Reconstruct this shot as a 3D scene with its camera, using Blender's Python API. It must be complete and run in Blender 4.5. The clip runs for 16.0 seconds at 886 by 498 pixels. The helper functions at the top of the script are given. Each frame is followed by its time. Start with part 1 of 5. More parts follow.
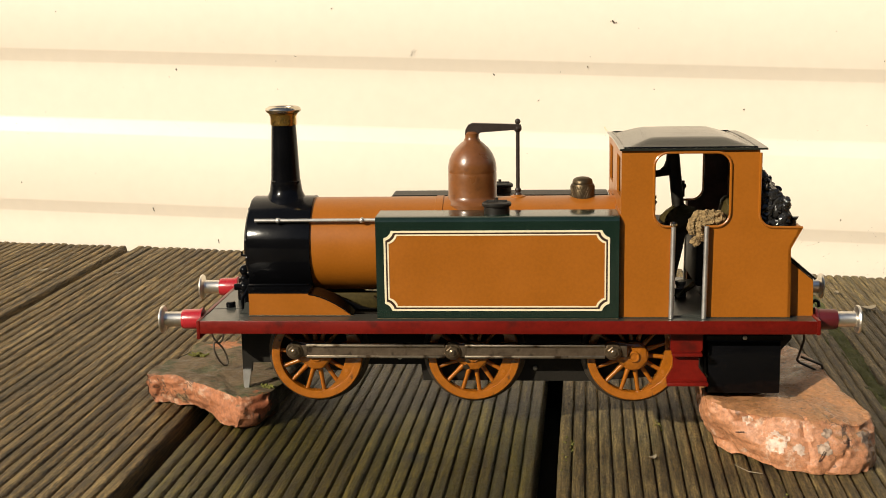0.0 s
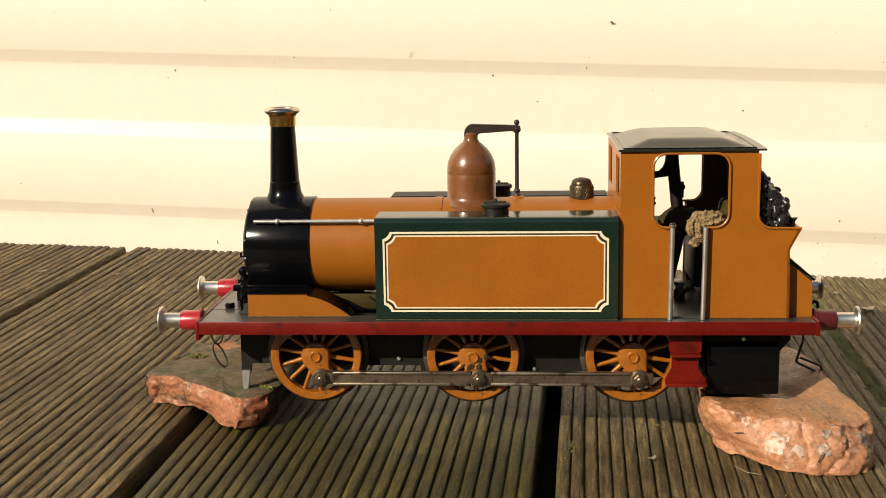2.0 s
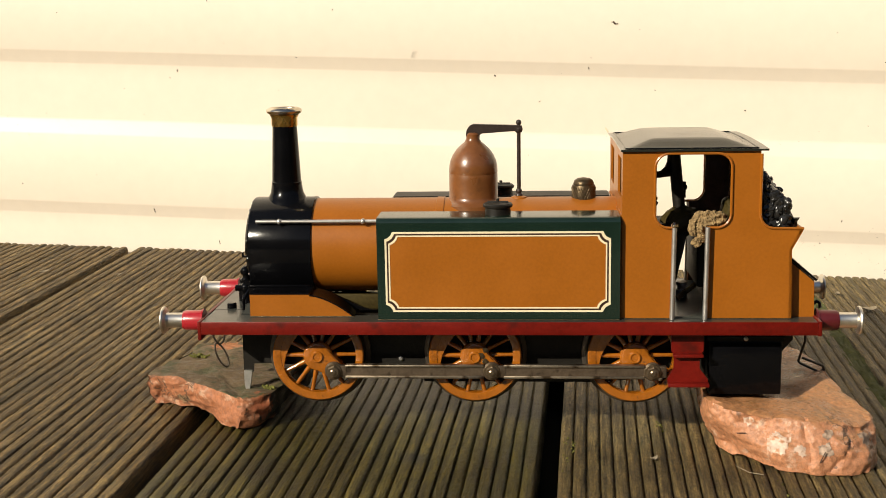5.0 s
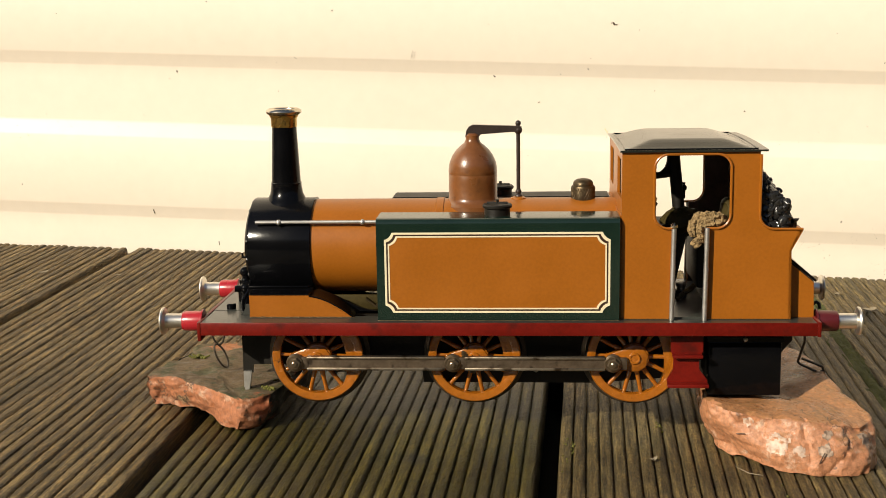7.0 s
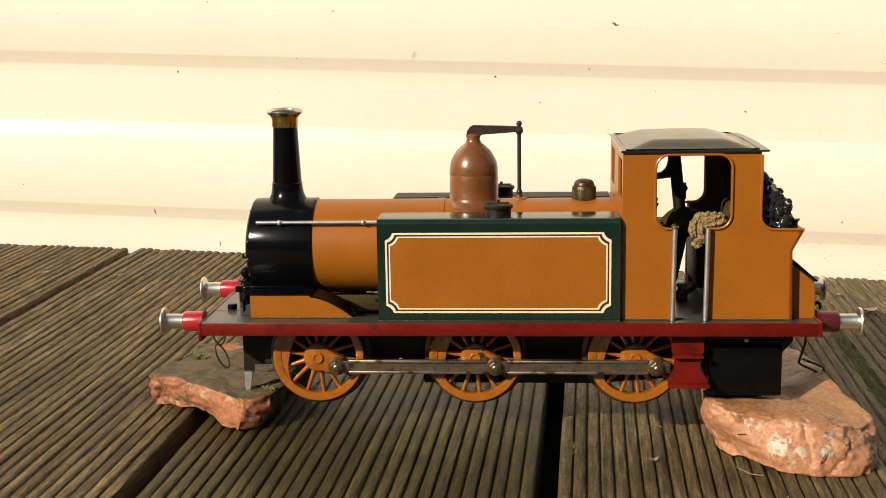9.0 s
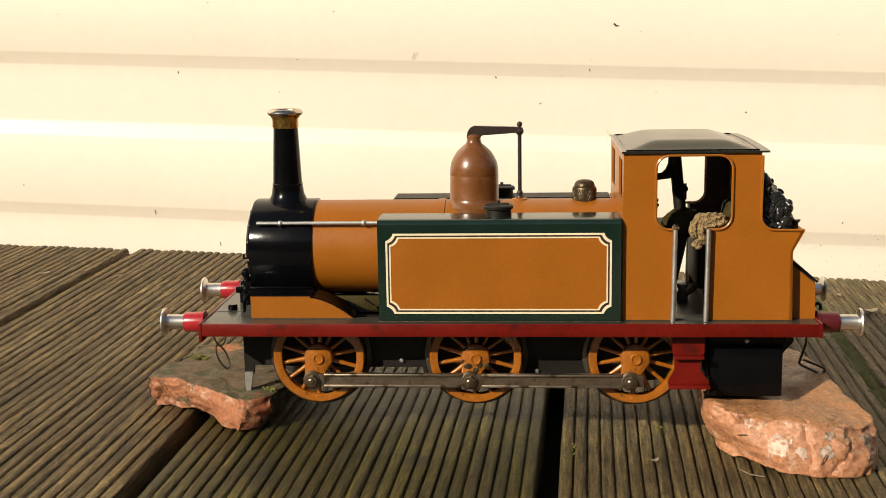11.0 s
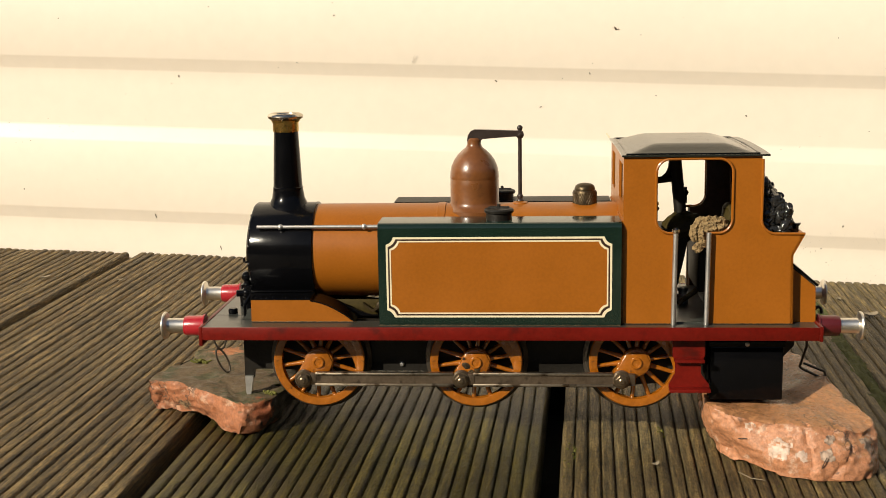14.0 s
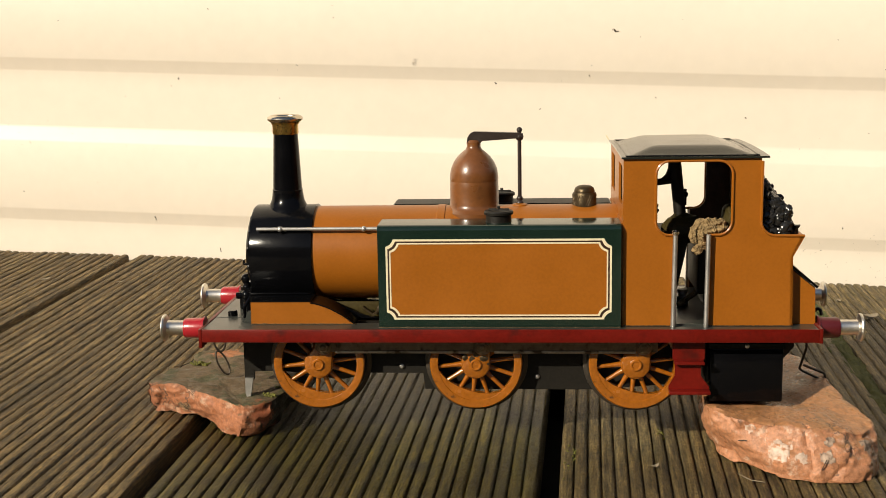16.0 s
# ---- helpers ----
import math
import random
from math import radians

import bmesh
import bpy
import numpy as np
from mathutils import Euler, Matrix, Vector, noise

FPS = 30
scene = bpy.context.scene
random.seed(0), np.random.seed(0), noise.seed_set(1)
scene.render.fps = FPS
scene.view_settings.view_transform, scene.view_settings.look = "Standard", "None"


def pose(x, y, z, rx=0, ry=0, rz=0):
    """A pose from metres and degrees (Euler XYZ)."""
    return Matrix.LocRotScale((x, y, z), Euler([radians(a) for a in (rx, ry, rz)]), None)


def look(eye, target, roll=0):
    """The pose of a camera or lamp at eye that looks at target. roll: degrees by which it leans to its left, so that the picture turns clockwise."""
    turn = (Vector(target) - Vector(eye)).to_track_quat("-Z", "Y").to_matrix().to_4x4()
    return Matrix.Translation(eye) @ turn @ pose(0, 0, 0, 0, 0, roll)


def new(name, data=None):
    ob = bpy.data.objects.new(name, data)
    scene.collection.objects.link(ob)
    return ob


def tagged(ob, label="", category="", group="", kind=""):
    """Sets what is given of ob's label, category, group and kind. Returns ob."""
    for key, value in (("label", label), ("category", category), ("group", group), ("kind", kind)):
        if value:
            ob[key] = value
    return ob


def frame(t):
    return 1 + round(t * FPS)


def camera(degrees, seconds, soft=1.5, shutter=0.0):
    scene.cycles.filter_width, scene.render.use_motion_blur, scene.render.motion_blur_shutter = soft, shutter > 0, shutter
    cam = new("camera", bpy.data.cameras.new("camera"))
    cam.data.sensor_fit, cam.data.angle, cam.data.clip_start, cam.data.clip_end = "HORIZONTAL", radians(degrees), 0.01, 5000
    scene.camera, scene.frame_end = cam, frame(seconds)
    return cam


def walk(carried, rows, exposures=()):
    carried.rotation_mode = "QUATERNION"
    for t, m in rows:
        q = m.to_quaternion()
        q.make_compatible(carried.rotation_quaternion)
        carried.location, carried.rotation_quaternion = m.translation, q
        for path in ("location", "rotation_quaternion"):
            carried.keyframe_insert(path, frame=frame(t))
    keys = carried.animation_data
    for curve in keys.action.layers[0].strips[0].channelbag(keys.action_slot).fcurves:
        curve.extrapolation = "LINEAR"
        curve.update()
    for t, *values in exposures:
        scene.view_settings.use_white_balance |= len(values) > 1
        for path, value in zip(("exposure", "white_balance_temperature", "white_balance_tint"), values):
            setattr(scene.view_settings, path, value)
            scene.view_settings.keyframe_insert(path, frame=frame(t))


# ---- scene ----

# ---- camera ----
LENS = 39.4
EYE = Vector((0.0959, -0.4634, 0.1629))
TURN = Matrix(((0.9933, -0.0412, 0.1080), (0.1142, 0.2018, -0.9727), (0.0183, 0.9786, 0.2052))).to_quaternion().to_matrix().to_4x4()
cam = camera(LENS, 16.0, soft=0.88)


def eye_pose(up, left, roll):
    """The camera's pose, turned by so many thousandths of a radian upwards, to its left and about its axis."""
    return Matrix.Translation(EYE) @ TURN @ Matrix.Rotation(left / 1000, 4, "Y") @ Matrix.Rotation(up / 1000, 4, "X") @ Matrix.Rotation(roll / 1000, 4, "Z")


walk(cam, [(t, eye_pose(u, v, w)) for t, u, v, w in (
    (0.0, 0.3, 0.0, 0.12), (0.5, 0.3, 0.4, 0.3), (1.0, -0.3, 0.2, 0.3), (1.5, -0.05, 0.0, 0.48), (2.0, 1.1, -0.75, -0.06), (2.5, 2.05, -0.75, -0.48), (3.0, 1.8, 0.1, -0.18),
    (3.5, 1.6, 0.2, 0.18), (4.0, 1.15, 0.6, 0.18), (6.5, 1.15, 0.75, -0.3), (7.0, 1.75, 0.45, -0.12), (7.5, 1.75, 1.0, -0.12), (8.0, 1.1, 1.5, 0.12), (8.5, 2.1, 1.25, 0.42),
    (9.0, 2, 1.15, 0.24), (11.5, 3.15, 1.8, 0.18), (12.0, 4.3, 2.2, 0.12), (12.5, 4.2, 2.55, 0), (13.0, 4, 2.55, 0), (13.5, 4.25, 2.0, -0.06), (14.0, 5.5, 1.8, -0.12),
    (14.5, 5.1, 1.95, -0.48), (15.0, 4.7, 1.85, -0.48), (15.5, 5.25, 1.95, -0.48), (16.0, 7.2, 1.55, -0.84))],
    exposures=((0.0, 0.20), (9.0, 0.19), (12.0, 0.15), (14.5, 0.12), (16.0, 0.09)))

# ---- light ----
SUN_WAY = Vector((-0.60, -0.66, 0.455)).normalized()
elevation = math.asin(SUN_WAY.z)
world = bpy.data.worlds.new("sky")
scene.world = world
world.use_nodes = True
wn = world.node_tree
sky = wn.nodes.new("ShaderNodeTexSky")
sky.sky_type, sky.sun_disc, sky.sun_elevation = "NISHITA", False, elevation
sky.sun_rotation = math.atan2(SUN_WAY.x, SUN_WAY.y)
wn.links.new(sky.outputs[0], wn.nodes["Background"].inputs[0])
wn.nodes["Background"].inputs[1].default_value = 0.07
sun = new("sun", bpy.data.lights.new("sun", "SUN"))
sun.data.energy, sun.data.angle, sun.data.color = 5.0, radians(0.5), (1.0, 0.91, 0.73)
sun.matrix_world = look(SUN_WAY * 5, (0, 0, 0))


# ---- materials ----
def material(name, colour, rough=0.5, metal=0.0, vary=0.15, grain=400.0, blotch=60.0, bump=0.1, stain=None, stain_at=0.62, coat=0.0, gloss=0.5, stretch=(1, 1, 1), by_object=0.0):
    """A painted, metal, wood or stone surface: two scales of noise in colour, a stain colour, fine relief."""
    m = bpy.data.materials.new(name)
    m.use_nodes = True
    t = m.node_tree
    n, l = t.nodes, t.links
    b = n["Principled BSDF"]
    co = n.new("ShaderNodeTexCoord")
    mp = n.new("ShaderNodeMapping")
    mp.inputs["Scale"].default_value = stretch
    l.new(co.outputs["Object"], mp.inputs["Vector"])
    fine, wide = n.new("ShaderNodeTexNoise"), n.new("ShaderNodeTexNoise")
    for tex, sc in ((fine, grain), (wide, blotch)):
        tex.inputs["Scale"].default_value, tex.inputs["Detail"].default_value = sc, 6
        l.new(mp.outputs[0], tex.inputs["Vector"])
    if by_object:
        info, off = n.new("ShaderNodeObjectInfo"), n.new("ShaderNodeVectorMath")
        off.operation = "SCALE"
        off.inputs[0].default_value = (7.3, 3.1, 5.7)
        l.new(info.outputs["Random"], off.inputs["Scale"])
        l.new(off.outputs[0], mp.inputs["Location"])
    mix = n.new("ShaderNodeMix")
    mix.data_type, mix.blend_type = "RGBA", "MULTIPLY"
    mix.inputs["Factor"].default_value = 1.0
    mix.inputs["A"].default_value = (*colour, 1)
    ramp = n.new("ShaderNodeMapRange")
    ramp.inputs["From Min"].default_value, ramp.inputs["From Max"].default_value = 0.3, 0.7
    ramp.inputs["To Min"].default_value, ramp.inputs["To Max"].default_value = 1 - vary, 1 + vary
    av = n.new("ShaderNodeMath")
    av.operation = "MULTIPLY_ADD"
    av.inputs[1].default_value = 0.5
    half = n.new("ShaderNodeMath")
    half.operation = "MULTIPLY"
    half.inputs[1].default_value = 0.5
    l.new(fine.outputs[0], half.inputs[0])
    l.new(wide.outputs[0], av.inputs[0])
    l.new(half.outputs[0], av.inputs[2])
    l.new(av.outputs[0], ramp.inputs["Value"])
    l.new(ramp.outputs[0], mix.inputs["B"])
    last = mix.outputs["Result"]
    if stain:
        st = n.new("ShaderNodeMix")
        st.data_type = "RGBA"
        sm = n.new("ShaderNodeMapRange")
        sm.inputs["From Min"].default_value, sm.inputs["From Max"].default_value = stain_at, stain_at + 0.12
        spot = n.new("ShaderNodeTexNoise")
        spot.inputs["Scale"].default_value, spot.inputs["Detail"].default_value = blotch * 1.7, 8
        l.new(mp.outputs[0], spot.inputs["Vector"])
        l.new(spot.outputs[0], sm.inputs["Value"])
        l.new(sm.outputs[0], st.inputs["Factor"])
        l.new(last, st.inputs["A"])
        st.inputs["B"].default_value = (*stain, 1)
        last = st.outputs["Result"]
    l.new(last, b.inputs["Base Color"])
    rr = n.new("ShaderNodeMapRange")
    rr.inputs["To Min"].default_value, rr.inputs["To Max"].default_value = max(0.02, rough - 0.1), min(1, rough + 0.1)
    l.new(wide.outputs[0], rr.inputs["Value"])
    l.new(rr.outputs[0], b.inputs["Roughness"])
    b.inputs["Metallic"].default_value = metal
    b.inputs["Coat Weight"].default_value = coat
    b.inputs["Specular IOR Level"].default_value = gloss
    b.inputs["Coat Roughness"].default_value = 0.12
    if bump:
        bp = n.new("ShaderNodeBump")
        bp.inputs["Strength"].default_value = bump
        bp.inputs["Distance"].default_value = 0.0008
        l.new(fine.outputs[0], bp.inputs["Height"])
        l.new(bp.outputs[0], b.inputs["Normal"])
    return m


ORANGE = material("ochre_enamel", (0.297, 0.092, 0.006), 0.38, vary=0.12, grain=900, blotch=70, bump=0.05, coat=0.08, gloss=0.36)
WHEEL_PAINT = material("glossy_ochre_enamel", (0.31, 0.094, 0.006), 0.24, vary=0.24, grain=700, blotch=220, bump=0.35, stain=(0.085, 0.034, 0.010), stain_at=0.62, coat=1.0)
BROWN = material("brown_enamel", (0.160, 0.058, 0.016), 0.3, vary=0.22, grain=700, blotch=110, bump=0.09, stain=(0.085, 0.034, 0.012), stain_at=0.62, coat=0.3)
RED = material("red_enamel", (0.128, 0.0065, 0.0035), 0.33, vary=0.3, grain=700, blotch=60, bump=0.06, gloss=0.25, stain=(0.060, 0.006, 0.004), stain_at=0.58)
BRIGHT_RED = material("bright_red_enamel", (0.36, 0.013, 0.020), 0.3, vary=0.1, grain=700, blotch=90, coat=0.4)
DULL_RED = material("dull_maroon_enamel", (0.085, 0.008, 0.010), 0.4, vary=0.12, grain=700, blotch=90, coat=0.2)
GREEN = material("dark_green_enamel", (0.008, 0.019, 0.013), 0.16, vary=0.15, grain=700, blotch=60, bump=0.015, coat=0.3)
BLACK = material("black_enamel", (0.003, 0.003, 0.0036), 0.16, vary=0.3, grain=900, blotch=80, bump=0.025, gloss=0.17)
MATT_BLACK = material("sooty_black", (0.011, 0.009, 0.0065), 0.5, vary=0.3, grain=900, blotch=90, bump=0.15, gloss=0.3)
GREY = material("footplate_grey", (0.040, 0.042, 0.036), 0.35, vary=0.18, grain=800, blotch=80, bump=0.06, stain=(0.02, 0.02, 0.018), coat=0.2)
ROOF_GREY = material("roof_grey_enamel", (0.016, 0.017, 0.013), 0.14, vary=0.15, grain=600, blotch=50, bump=0.05, gloss=0.4)
CREAM = material("cream_lining", (0.76, 0.66, 0.45), 0.45, vary=0.08, grain=900, blotch=200, bump=0.03)
LINE_BLACK = material("black_lining", (0.030, 0.012, 0.005), 0.45, vary=0.1, grain=900, blotch=200, bump=0.03)
STEEL = material("worn_steel", (0.37, 0.31, 0.235), 0.42, 1.0, vary=0.25, grain=900, blotch=120, bump=0.12, stain=(0.10, 0.07, 0.045), stain_at=0.56)
BRIGHT_STEEL = material("bright_turned_steel", (0.78, 0.73, 0.65), 0.36, 1.0, vary=0.08, grain=900, blotch=100, bump=0.04)
RAIL_STEEL = material("dull_nickel", (0.55, 0.53, 0.50), 0.44, 0.9, vary=0.15, grain=900, blotch=120, bump=0.05)
ROD_FACE = material("oily_rod_steel", (0.165, 0.122, 0.084), 0.40, 0.75, vary=0.35, grain=800, blotch=160, bump=0.12, stain=(0.07, 0.05, 0.035), stain_at=0.58)
ROD_DARK = material("oily_dark_steel", (0.085, 0.068, 0.052), 0.42, 0.7, vary=0.25, grain=800, blotch=100, bump=0.1)
LEVER_DARK = material("dark_lever_paint", (0.030, 0.020, 0.017), 0.35, vary=0.3, grain=800, blotch=200, bump=0.08)
BOLT = material("brown_oily_bolt", (0.17, 0.125, 0.080), 0.32, 0.8, vary=0.3, grain=900, blotch=300, bump=0.15)
BRASS = material("polished_brass", (0.62, 0.41, 0.13), 0.28, 1.0, vary=0.2, grain=800, blotch=200, bump=0.06, stain=(0.10, 0.06, 0.02), stain_at=0.6)
OLD_BRASS = material("tarnished_brass", (0.085, 0.060, 0.032), 0.42, 0.8, vary=0.35, grain=900, blotch=300, bump=0.2)
COAL = material("glossy_coal", (0.017, 0.016, 0.015), 0.16, vary=0.6, grain=700, blotch=250, bump=0.35)
INSIDE = material("sooty_brown_cab_paint", (0.150, 0.085, 0.058), 0.6, vary=0.4, grain=700, blotch=120, bump=0.15)
OLIVE = material("oily_olive_metal", (0.044, 0.032, 0.009), 0.6, vary=0.35, grain=800, blotch=200, bump=0.15, gloss=0.15)
LIP_METAL = material("warm_bright_metal", (0.62, 0.54, 0.42), 0.22, 1.0, vary=0.12, grain=900, blotch=200, bump=0.06)
RAG = material("tan_cotton_rag", (0.26, 0.172, 0.076), 0.95, vary=0.45, grain=1500, blotch=400, bump=0.8)
WOOD, DAMP_WOOD = bpy.data.materials.new("weathered_decking"), bpy.data.materials.new("damp_decking")
DRY_WOOD = bpy.data.materials.new("dry_brown_decking")


def build_wood(m, dark, mid_tone, light, algae_and_shade, rough, smudges_and_shade=()):
    """Old treated softwood: fibres along y, brown to grey-olive blotches, dark grain, rough pores."""
    m.use_nodes = True
    n, l = m.node_tree.nodes, m.node_tree.links
    b = n["Principled BSDF"]
    co, info = n.new("ShaderNodeTexCoord"), n.new("ShaderNodeObjectInfo")
    off = n.new("ShaderNodeVectorMath")
    off.operation = "MULTIPLY_ADD"
    off.inputs[1].default_value = (1, 1, 1)
    cmb = n.new("ShaderNodeVectorMath")
    cmb.operation = "SCALE"
    cmb.inputs[0].default_value = (7.3, 3.1, 5.7)
    l.new(info.outputs["Random"], cmb.inputs["Scale"])
    l.new(co.outputs["Object"], off.inputs[0])
    l.new(cmb.outputs[0], off.inputs[2])

    def tex(scale, stretch, detail=8, rough=0.65):
        mp, t = n.new("ShaderNodeMapping"), n.new("ShaderNodeTexNoise")
        mp.inputs["Scale"].default_value = stretch
        t.inputs["Scale"].default_value, t.inputs["Detail"].default_value, t.inputs["Roughness"].default_value = scale, detail, rough
        l.new(off.outputs[0], mp.inputs["Vector"])
        l.new(mp.outputs[0], t.inputs["Vector"])
        return t.outputs[0]

    fibre, wide, pores, tint = tex(900, (1, 0.07, 1)), tex(18, (1, 0.6, 1), 5), tex(1500, (1, 0.3, 1), 4), tex(55, (1, 0.22, 1), 6)
    ramp = n.new("ShaderNodeValToRGB")
    ramp.color_ramp.elements[0].position, ramp.color_ramp.elements[0].color = 0.34, dark
    ramp.color_ramp.elements[1].position, ramp.color_ramp.elements[1].color = 0.66, light
    mid = ramp.color_ramp.elements.new(0.5)
    mid.color = mid_tone
    mean = n.new("ShaderNodeMath")
    mean.operation = "MULTIPLY_ADD"
    mean.inputs[1].default_value = 0.5
    half = n.new("ShaderNodeMath")
    half.operation = "MULTIPLY"
    half.inputs[1].default_value = 0.5
    l.new(wide, mean.inputs[0])
    l.new(tint, half.inputs[0])
    l.new(half.outputs[0], mean.inputs[2])
    l.new(mean.outputs[0], ramp.inputs[0])
    grain = n.new("ShaderNodeMapRange")
    for k, v in zip(("From Min", "From Max", "To Min", "To Max"), (0.3, 0.68, 0.22, 1.65)):
        grain.inputs[k].default_value = v
    l.new(fibre, grain.inputs["Value"])
    mul = n.new("ShaderNodeMix")
    mul.data_type, mul.blend_type = "RGBA", "MULTIPLY"
    mul.inputs["Factor"].default_value = 1.0
    l.new(ramp.outputs[0], mul.inputs["A"])
    l.new(grain.outputs[0], mul.inputs["B"])
    speck = n.new("ShaderNodeMapRange")
    for k, v in zip(("From Min", "From Max", "To Min", "To Max"), (0.32, 0.66, 0.62, 1.36)):
        speck.inputs[k].default_value = v
    l.new(tex(700, (1, 0.12, 1), 5, 0.7), speck.inputs["Value"])
    mul2 = n.new("ShaderNodeMix")
    mul2.data_type, mul2.blend_type = "RGBA", "MULTIPLY"
    mul2.inputs["Factor"].default_value = 1.0
    l.new(mul.outputs["Result"], mul2.inputs["A"])
    l.new(speck.outputs[0], mul2.inputs["B"])
    streak = n.new("ShaderNodeMapRange")
    for k, v in zip(("From Min", "From Max", "To Min", "To Max"), (0.36, 0.62, 0.45, 1.38)):
        streak.inputs[k].default_value = v
    l.new(tex(330, (1, 0.025, 1), 6, 0.7), streak.inputs["Value"])
    mul3 = n.new("ShaderNodeMix")
    mul3.data_type, mul3.blend_type = "RGBA", "MULTIPLY"
    mul3.inputs["Factor"].default_value = 1.0
    l.new(mul2.outputs["Result"], mul3.inputs["A"])
    l.new(streak.outputs[0], mul3.inputs["B"])
    pit = n.new("ShaderNodeMapRange")
    for k, v in zip(("From Min", "From Max", "To Min", "To Max"), (0.34, 0.64, 0.50, 1.40)):
        pit.inputs[k].default_value = v
    l.new(tex(1150, (1, 0.55, 1), 4, 0.75), pit.inputs["Value"])
    mul4 = n.new("ShaderNodeMix")
    mul4.data_type, mul4.blend_type = "RGBA", "MULTIPLY"
    mul4.inputs["Factor"].default_value = 1.0
    l.new(mul3.outputs["Result"], mul4.inputs["A"])
    l.new(pit.outputs[0], mul4.inputs["B"])
    green, gmix = n.new("ShaderNodeMapRange"), n.new("ShaderNodeMix")
    gmix.data_type = "RGBA"
    for k, v in zip(("From Min", "From Max", "To Min", "To Max"), (0.52, 0.70, 0.0, algae_and_shade)):
        green.inputs[k].default_value = v
    l.new(tex(40, (1, 0.35, 1), 8, 0.7), green.inputs["Value"])
    l.new(green.outputs[0], gmix.inputs["Factor"])
    l.new(mul4.outputs["Result"], gmix.inputs["A"])
    gmix.inputs["B"].default_value = (0.075, 0.080, 0.022, 1)
    last = gmix.outputs["Result"]
    # Spots at set places: real smudges, and locomotive shade painted into the wood colour.
    for x, y, r, tone in smudges_and_shade:
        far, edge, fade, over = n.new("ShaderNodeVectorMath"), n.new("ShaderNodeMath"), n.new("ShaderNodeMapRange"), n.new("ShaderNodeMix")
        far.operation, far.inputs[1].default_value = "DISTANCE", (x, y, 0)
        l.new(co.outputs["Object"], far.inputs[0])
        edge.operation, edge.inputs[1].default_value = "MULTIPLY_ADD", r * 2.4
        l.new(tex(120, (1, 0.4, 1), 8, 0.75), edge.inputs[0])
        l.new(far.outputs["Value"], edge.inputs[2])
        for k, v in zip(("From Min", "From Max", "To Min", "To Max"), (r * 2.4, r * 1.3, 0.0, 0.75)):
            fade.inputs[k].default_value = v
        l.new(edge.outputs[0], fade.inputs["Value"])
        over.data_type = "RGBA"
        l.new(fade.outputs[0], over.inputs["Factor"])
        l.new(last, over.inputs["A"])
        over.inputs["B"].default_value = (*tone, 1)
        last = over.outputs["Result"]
    l.new(last, b.inputs["Base Color"])
    b.inputs["Roughness"].default_value = rough
    last = None
    for height, strength, dist in ((fibre, 0.9, 0.0018), (pores, 0.95, 0.0016)):
        bp = n.new("ShaderNodeBump")
        bp.inputs["Strength"].default_value, bp.inputs["Distance"].default_value = strength, dist
        l.new(height, bp.inputs["Height"])
        if last:
            l.new(last, bp.inputs["Normal"])
        last = bp.outputs[0]
    l.new(last, b.inputs["Normal"])


# Both dark spots paint deeper shade where the locomotive's shadow falls.
build_wood(WOOD, (0.094, 0.061, 0.019, 1), (0.164, 0.113, 0.040, 1), (0.268, 0.200, 0.088, 1), 0.22, 0.6, smudges_and_shade=((0.0443, 0.0183, 0.0130, (0.034, 0.026, 0.011)), (0.0153, 0.0562, 0.0100, (0.036, 0.028, 0.012))))
build_wood(DRY_WOOD, (0.126, 0.078, 0.025, 1), (0.180, 0.117, 0.041, 1), (0.246, 0.171, 0.072, 1), 0.08, 0.62)
# Fifth spot paints shade under the locomotive; fourth paints damp and shade together.
build_wood(DAMP_WOOD, (0.046, 0.032, 0.0045, 1), (0.081, 0.060, 0.0090, 1), (0.152, 0.121, 0.026, 1), 0.35, 0.46, smudges_and_shade=(
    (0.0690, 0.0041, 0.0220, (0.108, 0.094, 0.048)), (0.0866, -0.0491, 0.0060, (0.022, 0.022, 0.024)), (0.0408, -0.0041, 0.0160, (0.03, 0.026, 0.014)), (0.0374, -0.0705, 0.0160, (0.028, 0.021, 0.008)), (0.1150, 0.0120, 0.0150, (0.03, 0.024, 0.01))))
FENCE = material("dark_fence_timber", (0.045, 0.036, 0.022), 0.8, vary=0.4, grain=60, blotch=3, bump=0.3, stretch=(1, 1, 0.1))
EARTH = material("dark_earth", (0.02, 0.016, 0.011), 0.95, vary=0.4, grain=200, blotch=20, bump=0.5)
MOSS = material("green_moss", (0.068, 0.074, 0.016), 0.95, vary=0.5, grain=700, blotch=90, bump=1.0)
CLADDING = material("cream_cladding_paint", (0.85, 0.750, 0.625), 0.4, vary=0.03, grain=120, blotch=9, bump=0.03, coat=0.1)
DIRT = material("dark_speck", (0.09, 0.065, 0.045), 0.9, vary=0.3, grain=800, blotch=200, bump=0.3)


